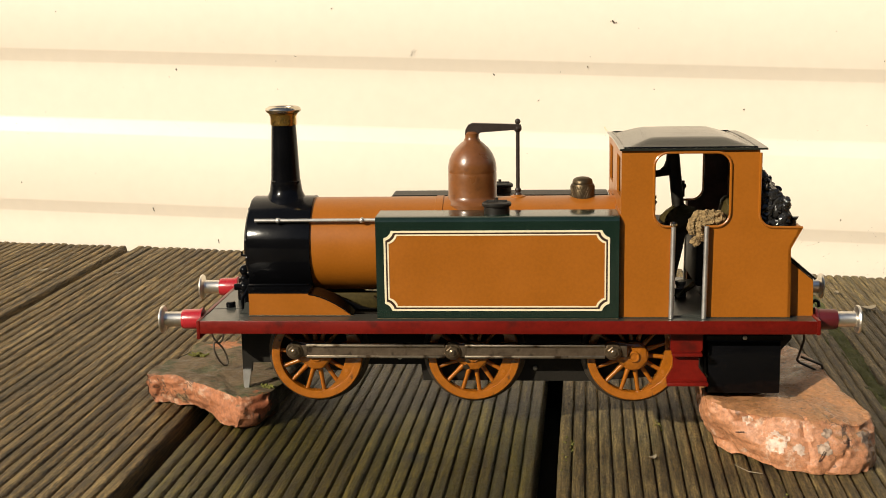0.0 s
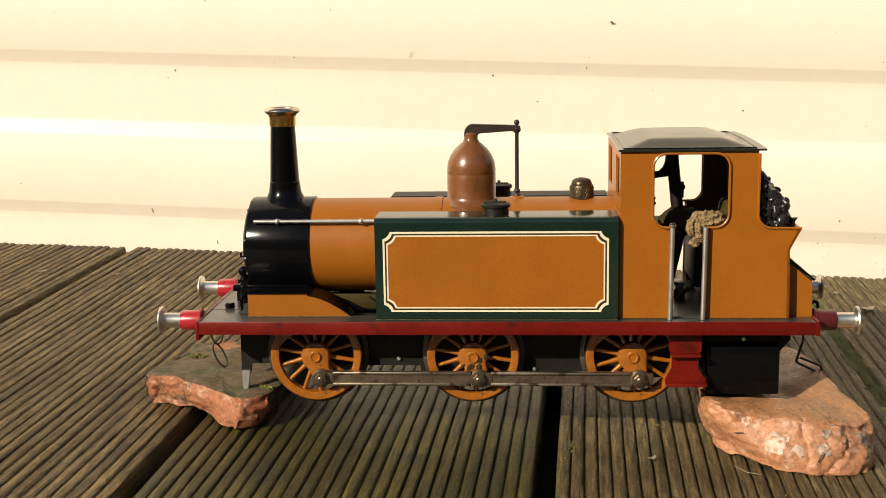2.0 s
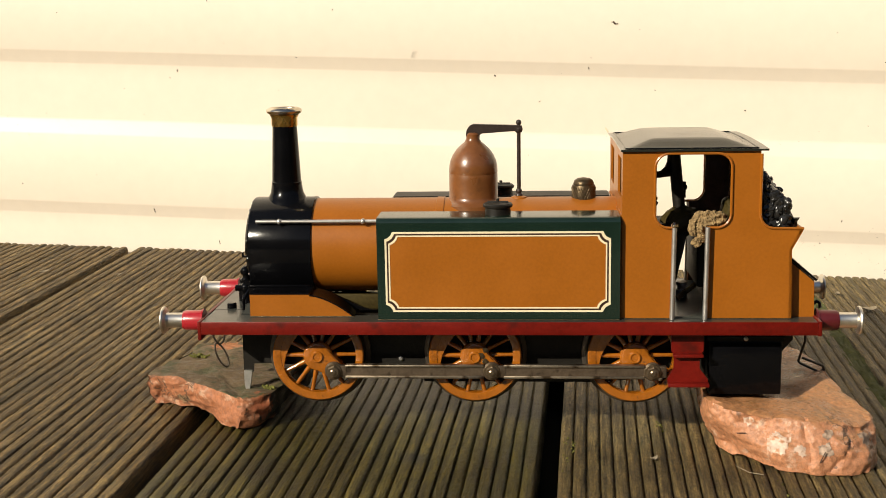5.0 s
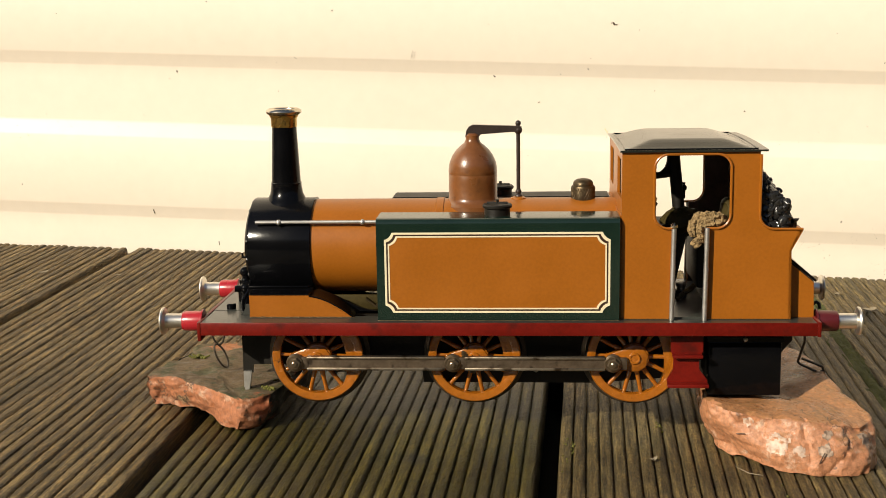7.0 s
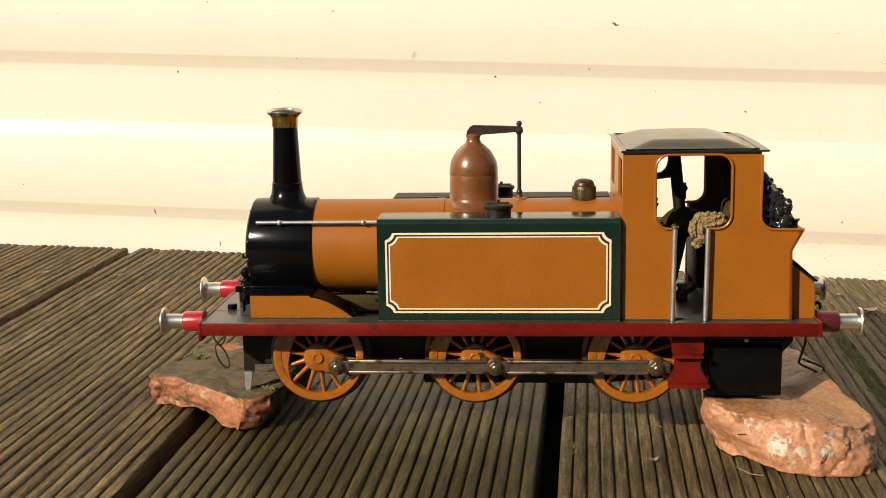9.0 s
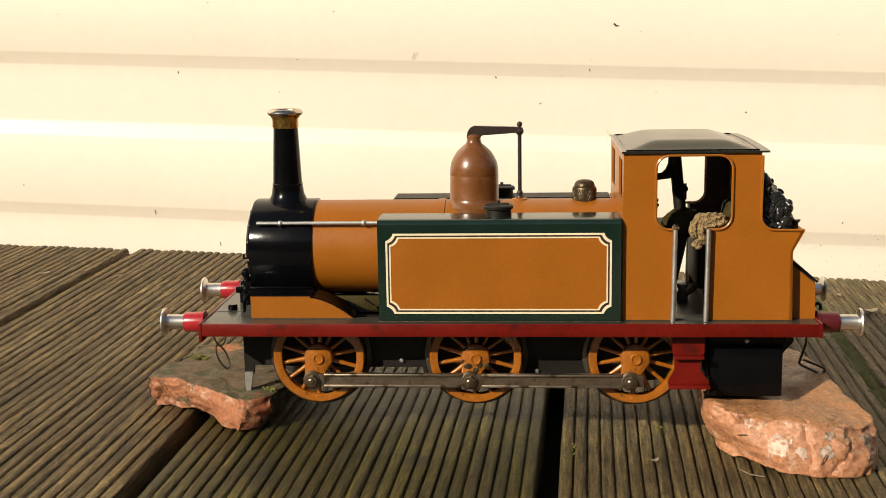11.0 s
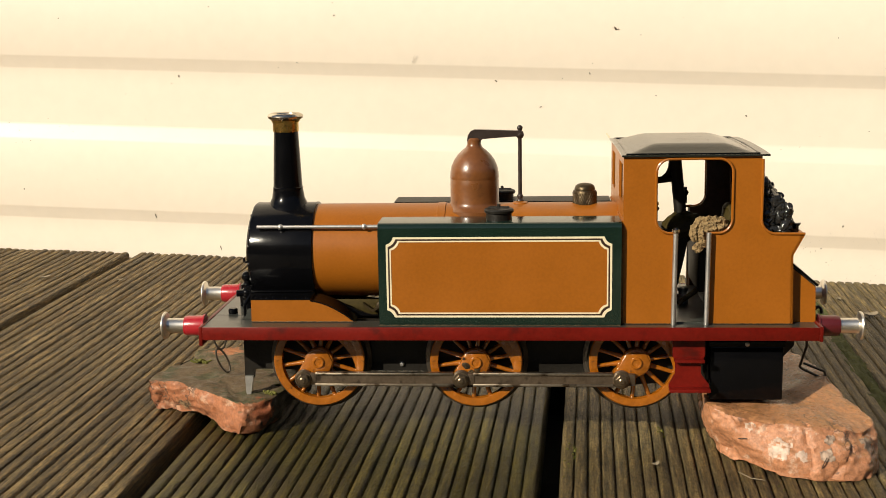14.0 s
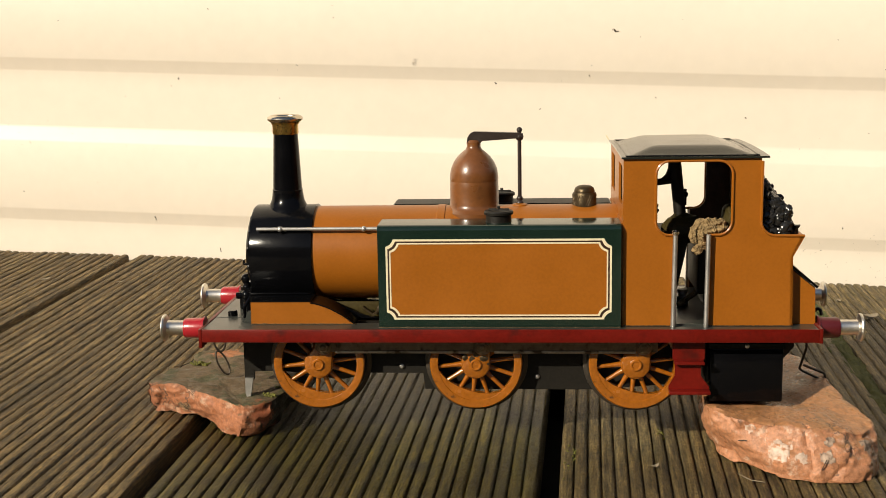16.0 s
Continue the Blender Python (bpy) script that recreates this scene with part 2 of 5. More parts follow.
def brick(name, core, pale, skin, growth, rough, algae_and_shade=(0.02, 0.018, 0.010), patches=()):
    """Broken brick: fresh orange break with pale grit, and a weathered skin on what faces up."""
    m = bpy.data.materials.new(name)
    m.use_nodes = True
    n, l = m.node_tree.nodes, m.node_tree.links
    b = n["Principled BSDF"]
    co, geo = n.new("ShaderNodeTexCoord"), n.new("ShaderNodeNewGeometry")

    def tex(scale, detail=8, power=0.6):
        t = n.new("ShaderNodeTexNoise")
        t.inputs["Scale"].default_value, t.inputs["Detail"].default_value, t.inputs["Roughness"].default_value = scale, detail, power
        l.new(co.outputs["Object"], t.inputs["Vector"])
        return t.outputs[0]

    def span(value, a, c, lo=0.0, hi=1.0):
        r = n.new("ShaderNodeMapRange")
        for k, v in zip(("From Min", "From Max", "To Min", "To Max"), (a, c, lo, hi)):
            r.inputs[k].default_value = v
        l.new(value, r.inputs["Value"])
        return r.outputs[0]

    def mix(f, a, c, mode="MIX"):
        x = n.new("ShaderNodeMix")
        x.data_type, x.blend_type = "RGBA", mode
        for key, v in (("Factor", f), ("A", a), ("B", c)):
            if isinstance(v, (float, tuple)):
                x.inputs[key].default_value = v if isinstance(v, float) else (*v, 1)
            else:
                l.new(v, x.inputs[key])
        return x.outputs["Result"]

    broken = mix(span(tex(150, 8, 0.7), 0.55, 0.62), core, pale)
    top = mix(span(tex(110, 8, 0.75), 0.50, 0.60), skin, growth)
    sep = n.new("ShaderNodeSeparateXYZ")
    l.new(geo.outputs["Normal"], sep.inputs[0])
    add = n.new("ShaderNodeMath")
    add.operation = "MULTIPLY_ADD"
    add.inputs[1].default_value = 0.9
    l.new(tex(190), add.inputs[0])
    l.new(sep.outputs["Z"], add.inputs[2])
    col = mix(span(add.outputs[0], 1.08, 1.28), broken, top)
    # Sides turned to +x, away from the sun, are coloured darker: painted shade with algae.
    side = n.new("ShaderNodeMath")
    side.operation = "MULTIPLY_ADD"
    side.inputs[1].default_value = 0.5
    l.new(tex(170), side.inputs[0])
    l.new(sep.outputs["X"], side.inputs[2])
    col = mix(span(side.outputs[0], 0.86, 1.02), col, algae_and_shade)
    for x, y, z, r, tone in patches:
        far, edge = n.new("ShaderNodeVectorMath"), n.new("ShaderNodeMath")
        far.operation, far.inputs[1].default_value = "DISTANCE", (x, y, z)
        l.new(co.outputs["Object"], far.inputs[0])
        edge.operation, edge.inputs[1].default_value = "MULTIPLY_ADD", r * 3.2
        l.new(tex(330, 8, 0.7), edge.inputs[0])
        l.new(far.outputs["Value"], edge.inputs[2])
        col = mix(span(edge.outputs[0], r * 2.6, r * 2.1), col, tone)
    vein = n.new("ShaderNodeMath")
    vein.operation, vein.inputs[1].default_value, vein.inputs[2].default_value = "COMPARE", 0.5, 0.007
    l.new(tex(58, 5, 0.55), vein.inputs[0])
    thin = n.new("ShaderNodeMath")
    thin.operation = "MULTIPLY"
    l.new(vein.outputs[0], thin.inputs[0])
    l.new(span(tex(75, 3), 0.50, 0.58, 0.0, 0.8), thin.inputs[1])
    col = mix(thin.outputs[0], col, (0.085, 0.048, 0.030))
    col = mix(1.0, col, span(tex(700, 6, 0.7), 0.3, 0.7, 0.6, 1.4), "MULTIPLY")
    l.new(col, b.inputs["Base Color"])
    l.new(span(tex(260), 0.4, 0.65, rough + 0.2, rough - 0.15), b.inputs["Roughness"])
    bp = n.new("ShaderNodeBump")
    bp.inputs["Strength"].default_value, bp.inputs["Distance"].default_value = 0.55, 0.0010
    l.new(tex(480, 8, 0.7), bp.inputs["Height"])
    l.new(bp.outputs[0], b.inputs["Normal"])
    return m


RUST, TERRACOTTA = (0.30, 0.085, 0.030), (0.36, 0.135, 0.050)
BRICK_MOSSY = brick("mossy_broken_brick", (0.34, 0.128, 0.056), (0.47, 0.27, 0.17), (0.125, 0.083, 0.043), (0.058, 0.056, 0.020), 0.65, patches=(
    (-0.0205, -0.0290, 0.0085, 0.0055, RUST), (-0.0520, 0.0330, 0.0128, 0.0080, TERRACOTTA), (-0.0360, 0.0400, 0.0128, 0.0070, TERRACOTTA), (-0.0560, -0.0150, 0.0040, 0.0035, (0.40, 0.27, 0.15))))
BRICK_WORN = brick("worn_orange_brick", (0.44, 0.196, 0.098), (0.56, 0.36, 0.25), (0.40, 0.186, 0.082), (0.33, 0.160, 0.064), 0.32, algae_and_shade=(0.30, 0.16, 0.09))


# ---- mesh helpers ----
def box(bm, x0, x1, y0, y1, z0, z1, bevel=0.0):
    r = bmesh.ops.create_cube(bm, size=1.0, matrix=Matrix.LocRotScale(((x0 + x1) / 2, (y0 + y1) / 2, (z0 + z1) / 2), None, (abs(x1 - x0), abs(y1 - y0), abs(z1 - z0))))
    if bevel:
        edges = list({e for v in r["verts"] for e in v.link_edges})
        bmesh.ops.bevel(bm, geom=edges, offset=bevel, segments=2, affect="EDGES", profile=0.5)


def lathe(bm, profile, m, seg=32):
    """Turns (radius, height) pairs about the z axis of the pose m."""
    rings = []
    for r, h in profile:
        r = max(r, 1e-6)
        rings.append([bm.verts.new(m @ Vector((r * math.cos(2 * math.pi * i / seg), r * math.sin(2 * math.pi * i / seg), h))) for i in range(seg)])
    for a, b in zip(rings, rings[1:]):
        for i in range(seg):
            j = (i + 1) % seg
            bm.faces.new((a[i], a[j], b[j], b[i]))
    bm.faces.new(rings[0][::-1])
    bm.faces.new(rings[-1])


def rod(bm, a, b, r, seg=12):
    a, b = Vector(a), Vector(b)
    m = Matrix.Translation(a) @ (b - a).to_track_quat("Z", "Y").to_matrix().to_4x4()
    d = (b - a).length
    lathe(bm, ((r * 0.85, 0), (r, r * 0.15), (r, d - r * 0.15), (r * 0.85, d)), m, seg)


def tube(bm, points, r, seg=8):
    for a, b in zip(points, points[1:]):
        rod(bm, a, b, r, seg)
    for p in points[1:-1]:
        bmesh.ops.create_icosphere(bm, subdivisions=1, radius=r * 1.02, matrix=Matrix.Translation(p))


def plate(bm, outline, y0, y1):
    """A plate cut to an outline in the x-z plane, from y0 to y1."""
    a = [bm.verts.new((x, y0, z)) for x, z in outline]
    b = [bm.verts.new((x, y1, z)) for x, z in outline]
    faces = [bm.faces.new(a), bm.faces.new(b[::-1])]
    for i in range(len(a)):
        j = (i + 1) % len(a)
        bm.faces.new((a[j], a[i], b[i], b[j]))
    for f in faces:
        f.normal_update()
    bmesh.ops.triangulate(bm, faces=faces, ngon_method="EAR_CLIP")


def arc(cx, cz, r, a0, a1, n=8):
    return [(cx + r * math.cos(radians(a0 + (a1 - a0) * i / n)), cz + r * math.sin(radians(a0 + (a1 - a0) * i / n))) for i in range(n + 1)]


def finish(name, bm, mat, smooth=40):
    bmesh.ops.recalc_face_normals(bm, faces=bm.faces)
    me = bpy.data.meshes.new(name)
    for e in bm.edges:
        e.smooth = len(e.link_faces) == 2 and e.calc_face_angle(0) < radians(smooth)
    for f in bm.faces:
        f.smooth = smooth > 0
    bm.to_mesh(me)
    bm.free()
    me.materials.append(mat)
    return me


def part(name, bm, mat, parent=None, label="", smooth=40):
    ob = new(name, finish(name, bm, mat, smooth))
    ob.parent = parent
    return tagged(ob, label) if label else ob


def share(name, me, parent, m):
    ob = new(name, me)
    ob.parent = parent
    ob.matrix_basis = m
    return ob


def made(fn, *args, **kw):
    bm = bmesh.new()
    fn(bm, *args, **kw)
    return bm


def to_y(x, y, z):
    """A pose whose z axis points along -y."""
    return Matrix.Translation((x, y, z)) @ Matrix.Rotation(radians(90), 4, "X")


def to_x(x, y, z, back=False):
    """A pose whose z axis points along x, or backwards along it."""
    return Matrix.Translation((x, y, z)) @ Matrix.Rotation(radians(-90 if back else 90), 4, "Y")


# ---- ground, deck and wall ----
ground = tagged(part("ground", made(box, -60, 60, -60, 60, -0.4, -0.075), EARTH), "dark bare earth below the wooden deck", "ground", kind="structure")

for name, x0, x1, y0, y1 in (("wall_south", -5.2, 5.2, -4.75, -4.6), ("wall_west", -5.2, -5.05, -4.6, 0.3), ("wall_east", 5.05, 5.2, -4.6, 0.3)):
    tagged(part(name, made(box, x0, x1, y0, y1, -0.075, 1.9), FENCE), "plain dark timber garden fence", "wall", kind="structure")

WALL_Y = 0.283


def wall_profile():
    """(y, z) of the cladding: flat bands, joined by short slopes."""
    pts, z0 = [], 0.0190 - 3 * 0.0955
    for k in range(14):
        b = z0 + k * 0.0955
        pts += [(0.0033, b - 0.0340), (0.0034, b - 0.0085), (0.0034, b - 0.0004), (0.0032, b + 0.0006), (0.0004, b + 0.0074), (0.0001, b + 0.0084), (-0.0004, b + 0.030), (0.0001, b + 0.0508), (0.0005, b + 0.0522), (0.0030, b + 0.0596), (0.0033, b + 0.0608)]
    return pts


def build_wall():
    bm = bmesh.new()
    pts = wall_profile()
    xs = [-1.6 + 0.1 * i for i in range(34)]
    cols = []
    for x in xs:
        cols.append([bm.verts.new((x, WALL_Y + y + 0.0007 * noise.noise((x * 3, z * 9, 0)), z)) for y, z in pts])
    for a, b in zip(cols, cols[1:]):
        for i in range(len(pts) - 1):
            bm.faces.new((a[i], b[i], b[i + 1], a[i + 1]))
    box(bm, -1.6, 1.7, WALL_Y + 0.012, WALL_Y + 0.05, pts[0][1], pts[-1][1])
    wall = part("wall_north", bm, CLADDING, None, "", 30)
    return tagged(wall, "cream painted wall of ribbed horizontal cladding", "wall", kind="structure")


wall = build_wall()
rng = random.Random(4)


def specks():
    """Flecks of dirt that stick to the cladding."""
    bm = bmesh.new()
    spots = [(0.1112, 0.1465, 0.0009), (0.1128, 0.1460, 0.0006), (0.1098, 0.1468, 0.0005), (0.0689, 0.0988, 0.0007), (-0.1557, 0.1116, 0.0007), (-0.1605, 0.1070, 0.0005), (-0.2583, 0.0378, 0.0007),
             (0.1902, 0.0969, 0.0006), (0.2506, 0.0332, 0.0006), (0.0416, 0.1136, 0.0006), (-0.0801, 0.1218, 0.0006), (-0.0916, 0.1012, 0.0005), (0.0974, 0.1197, 0.0005), (0.2396, 0.0186, 0.0006),
             (-0.1733, 0.0088, 0.0008), (-0.1750, 0.0080, 0.0005), (-0.1718, 0.0072, 0.0005), (0.1372, 0.1074, 0.0004), (-0.2305, 0.1455, 0.0004), (-0.2092, 0.0453, 0.0004)]
    spots += [(rng.uniform(-0.32, 0.32), rng.uniform(-0.004, 0.16), rng.uniform(0.00015, 0.0004)) for _ in range(50)]
    spots += [(rng.uniform(0.2, 0.29), rng.uniform(-0.002, 0.03), rng.uniform(0.00010, 0.0003)) for _ in range(60)]
    spots += [(rng.uniform(-0.28, -0.10), rng.uniform(0.067, 0.080), rng.uniform(0.00012, 0.00028)) for _ in range(30)]
    for x, z, r in spots:
        m = Matrix.Translation((x, WALL_Y + depth_at(z), z)) @ Matrix.Rotation(rng.uniform(0, 3), 4, "Y") @ Matrix.Diagonal((rng.uniform(0.7, 1.6), 0.35, rng.uniform(0.3, 0.8), 1))
        s = bmesh.ops.create_icosphere(bm, subdivisions=1, radius=r, matrix=m)
        for v in s["verts"]:
            v.co += Vector((rng.uniform(-0.3, 0.3) * r, 0, rng.uniform(-0.3, 0.3) * r))
    for x, z in ((-0.1725, 0.0242), (-0.1722, 0.0228), (-0.1309, 0.0046), (-0.1306, 0.0034)):
        bmesh.ops.create_icosphere(bm, subdivisions=1, radius=0.0007, matrix=Matrix.Translation((x, WALL_Y + depth_at(z) - 0.0002, z)) @ Matrix.Diagonal((0.5, 0.5, 1.5, 1)))
    for i in range(3):
        a = Vector((-0.0105 + rng.uniform(-0.002, 0.003), WALL_Y - 0.0004, 0.1235 + rng.uniform(-0.002, 0.002)))
        rod(bm, a, a + Vector((rng.uniform(0.001, 0.003), 0, rng.uniform(0.002, 0.005))), 0.00005, 5)
    return bm


def depth_at(z):
    pts = wall_profile()
    for (y0, z0), (y1, z1) in zip(pts, pts[1:]):
        if z0 <= z <= z1:
            return y0 + (y1 - y0) * (z - z0) / max(z1 - z0, 1e-6)
    return 0.0


tagged(part("dirt_speck", specks(), DIRT, wall), "small dark flecks of dirt", kind="stuff")

PITCH, BOARD = 0.1374, 0.1308
RIDGES = 27
deck = new("deck")
tagged(deck, "weathered grooved timber decking with dark gaps", "deck", kind="structure")


def board_mesh(seed):
    """One deck board along y, its top grooved lengthwise, with worn uneven ridges."""
    bm = bmesh.new()
    r = random.Random(seed)
    wide = BOARD - (0.0012 if seed == 3 else 0.0)
    step = wide / RIDGES
    prof = []
    for i in range(RIDGES):
        h = r.uniform(-0.0004, 0.0003)
        for f, z in ((0.0, -0.0016), (0.05, -0.0012), (0.12, -0.00035), (0.28, 0.0), (0.70, 0.0), (0.89, -0.00035), (0.96, -0.0012)):
            prof.append((step * (i + f), z + h * (z > -0.001)))
    prof.append((wide, -0.0016))
    ys = [-1.4, -1.0, -0.7, -0.5, -0.38, -0.30, -0.24] + [-0.18, -0.15] + [-0.13 + 0.0016 * i for i in range(258)]
    rows = []
    for y in ys:
        row = []
        for x, z in prof:
            edge = 1.0 if -0.0014 < z < -0.0002 else 0.45
            w = edge * 0.00026 * noise.noise((x * 1500, y * 420, seed + 2)) + 0.0004 * noise.noise((x * 90 + seed * 9, y * 8, seed)) + 0.00018 * noise.noise((x * 560, y * 40, seed + 5)) + 0.00016 * noise.noise((x * 900, y * 280, seed + 6)) + 0.0002 * min(0.0, noise.noise((x * 200, y * 50, seed + 8)) + 0.1)
            row.append(bm.verts.new((x + edge * 0.00013 * noise.noise((x * 1300, y * 380, seed + 7)) + 0.00015 * noise.noise((x * 40, y * 20, seed + 3)) + 0.00005 * noise.noise((x * 400, y * 70, seed + 4)), y, z + w)))
        rows.append([bm.verts.new((0, y, -0.028))] + row + [bm.verts.new((wide, y, -0.028))])
    for a, b in zip(rows, rows[1:]):
        for i in range(len(a) - 1):
            bm.faces.new((a[i], a[i + 1], b[i + 1], b[i]))
        bm.faces.new((a[-1], a[0], b[0], b[-1]))
    bm.faces.new(rows[0])
    bm.faces.new(rows[-1][::-1])
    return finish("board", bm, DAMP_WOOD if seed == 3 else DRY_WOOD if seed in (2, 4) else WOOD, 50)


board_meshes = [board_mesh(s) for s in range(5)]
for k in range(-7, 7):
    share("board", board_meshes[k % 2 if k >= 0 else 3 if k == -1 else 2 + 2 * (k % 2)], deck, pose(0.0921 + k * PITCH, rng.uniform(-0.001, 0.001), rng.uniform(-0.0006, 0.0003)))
for y in (-0.45, -0.05, 0.25):
    part("joist", made(box, -0.9, 1.05, y - 0.022, y + 0.022, -0.08, -0.0285), EARTH, deck)


def moss_strip():
    """An uneven strip of moss that fills one gap and creeps over the board's edge."""
    bm = bmesh.new()
    x0 = 0.0921 + BOARD
    rows = [[bm.verts.new((x0 - 0.0075 + 0.0185 * i / 24 + 0.001 * noise.noise((i * 0.5, y * 70, 6)), y, 0.0000 + 0.0022 * noise.noise((i * 0.35, y * 60, 2)) + 0.0009 * noise.noise((i * 0.9, y * 260, 3)) - 0.0028 * abs(i - 12) / 12)) for i in range(25)] for y in [-0.1 + 0.0017 * k for k in range(222)]]
    for a, b in zip(rows, rows[1:]):
        for i in range(24):
            bm.faces.new((a[i], a[i + 1], b[i + 1], b[i]))
    base = [bm.verts.new((v.co.x, v.co.y, -0.02)) for v in (rows[0][0], rows[0][-1], rows[-1][-1], rows[-1][0])]
    bm.faces.new(base)
    return bm


part("moss", moss_strip(), MOSS, deck, "green moss in a gap of the boards")


# ---- broken bricks ----
def rubble(name, base, top, mat, label, seed, worn=0, rough=1.0, crack=1.0):
    """A broken piece of brick: a rough ring of break round a worn top."""
    bm = bmesh.new()
    n = len(base)
    rings = []
    for f in (0.0, 0.35, 0.7, 1.0):
        bulge = 0.0016 * math.sin(f * math.pi)
        ring = []
        cx, cy = sum(p[0] for p in base) / n, sum(p[1] for p in base) / n
        for (bx, by), (tx, ty, tz) in zip(base, top):
            out = Vector((bx - cx, by - cy)).normalized() * bulge
            ring.append(bm.verts.new((bx + (tx - bx) * f + out.x, by + (ty - by) * f + out.y, tz * f)))
        rings.append(ring)
    sides, tops = [], []
    for a, b in zip(rings, rings[1:]):
        for i in range(n):
            j = (i + 1) % n
            sides.append(bm.faces.new((a[i], a[j], b[j], b[i])))
    mid = bm.verts.new((sum(p[0] for p in top) / n, sum(p[1] for p in top) / n, sum(p[2] for p in top) / n))
    for i in range(n):
        tops.append(bm.faces.new((rings[-1][i], rings[-1][(i + 1) % n], mid)))
    bm.faces.new(rings[0][::-1])
    for f in tops:
        f.material_index = 1
    bmesh.ops.subdivide_edges(bm, edges=bm.edges[:], cuts=3, use_grid_fill=True)
    bmesh.ops.subdivide_edges(bm, edges=bm.edges[:], cuts=2, use_grid_fill=True)
    for _ in range(worn):
        bmesh.ops.smooth_vert(bm, verts=bm.verts[:], factor=0.5, use_axis_x=True, use_axis_y=True, use_axis_z=True)
    bmesh.ops.recalc_face_normals(bm, faces=bm.faces)
    bm.normal_update()
    moves = []
    for v in bm.verts:
        p = v.co * 1000
        broken = any(f.material_index == 0 for f in v.link_faces)
        k = rough if broken else 0.45
        d = 0.0026 * noise.noise(p * 0.10 + Vector((seed, 0, 0))) + 0.0007 * (1 - abs(noise.noise(p * 0.25 + Vector((0, seed, 0))))) + 0.0005 * noise.noise(p * 0.42) + 0.0002 * noise.noise(p * 0.9) - crack * 0.0016 * max(0.0, 0.14 - abs(noise.noise(p * 0.085 + Vector((0, 0, seed * 1.7))))) / 0.14 + crack * 0.0012 * noise.noise(Vector((p.x * 0.05, p.y * 0.05, p.z * 0.28 + seed)))
        moves.append(v.normal * (d - 0.0007) * k)
    for v, mv in zip(bm.verts, moves):
        v.co += mv
        v.co.z = max(v.co.z, 0.0003)
    for f in bm.faces:
        f.material_index = 0
    return tagged(new(name, finish(name, bm, mat, 35)), label, "brick")


FRONT_TOP = 0.0128
front_top = [(-0.0717, -0.0115), (-0.064, -0.013), (-0.056, -0.0155), (-0.045, -0.021), (-0.034, -0.029), (-0.0265, -0.033), (-0.018, -0.027), (-0.015, -0.010), (-0.012, 0.03), (-0.045, 0.044), (-0.063, 0.033), (-0.067, 0.012)]
front_base = [(-0.069, -0.0105), (-0.063, -0.009), (-0.054, -0.0135), (-0.045, -0.018), (-0.0355, -0.029), (-0.0285, -0.0345), (-0.021, -0.027), (-0.019, -0.012), (-0.014, 0.03), (-0.045, 0.042), (-0.061, 0.03), (-0.065, 0.01)]
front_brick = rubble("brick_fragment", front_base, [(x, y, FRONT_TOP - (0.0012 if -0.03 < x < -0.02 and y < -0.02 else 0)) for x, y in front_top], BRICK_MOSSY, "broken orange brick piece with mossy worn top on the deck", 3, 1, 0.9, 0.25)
rear_base = [(0.149, -0.013), (0.1500, -0.024), (0.156, -0.032), (0.168, -0.042), (0.1805, -0.047), (0.191, -0.0455), (0.2005, -0.0400), (0.2055, -0.0295), (0.2025, -0.006), (0.197, 0.010), (0.192, 0.035), (0.182, 0.060), (0.15, 0.06), (0.148, 0.02)]
rear_top = [(0.1440, -0.0220, 0.0190), (0.1465, -0.028, 0.0190), (0.153, -0.034, 0.0188), (0.165, -0.037, 0.0184), (0.179, -0.038, 0.0188), (0.189, -0.037, 0.0176), (0.1982, -0.0330, 0.0160), (0.2030, -0.0250, 0.0155), (0.1990, -0.011, 0.0182), (0.1925, 0.009, 0.0232), (0.188, 0.035, 0.0220), (0.178, 0.060, 0.0195), (0.150, 0.062, 0.0195), (0.143, 0.02, 0.0195)]
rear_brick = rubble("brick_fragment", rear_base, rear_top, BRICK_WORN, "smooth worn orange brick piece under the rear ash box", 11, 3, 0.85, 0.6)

def crust(name, ob, centre, r, thick, mat, label, seed):
    """A thin crust that clings to a patch of the brick's skin."""
    bm = bmesh.new()
    bm.from_mesh(ob.data)
    c = Vector(centre)
    far = [f for f in bm.faces if (f.calc_center_median() - c).length > r * (1 + 0.7 * noise.noise(f.calc_center_median() * 420 + Vector((seed, 0, 0))))]
    bmesh.ops.delete(bm, geom=far, context="FACES")
    bmesh.ops.subdivide_edges(bm, edges=bm.edges[:], cuts=2, use_grid_fill=True)
    for _ in range(9):
        bmesh.ops.smooth_vert(bm, verts=[v for v in bm.verts if v.is_boundary], factor=0.5, use_axis_x=True, use_axis_y=True, use_axis_z=True)
    bm.normal_update()
    for v in bm.verts:
        v.co -= v.normal * 0.0003
    ret = bmesh.ops.extrude_face_region(bm, geom=bm.faces[:])
    for v in ret["geom"]:
        if isinstance(v, bmesh.types.BMVert):
            v.co += v.normal * (0.0003 + 0.5 * thick * (0.6 + 1.2 * noise.noise(v.co * 800)))
    return part(name, bm, mat, ob, label, 35)


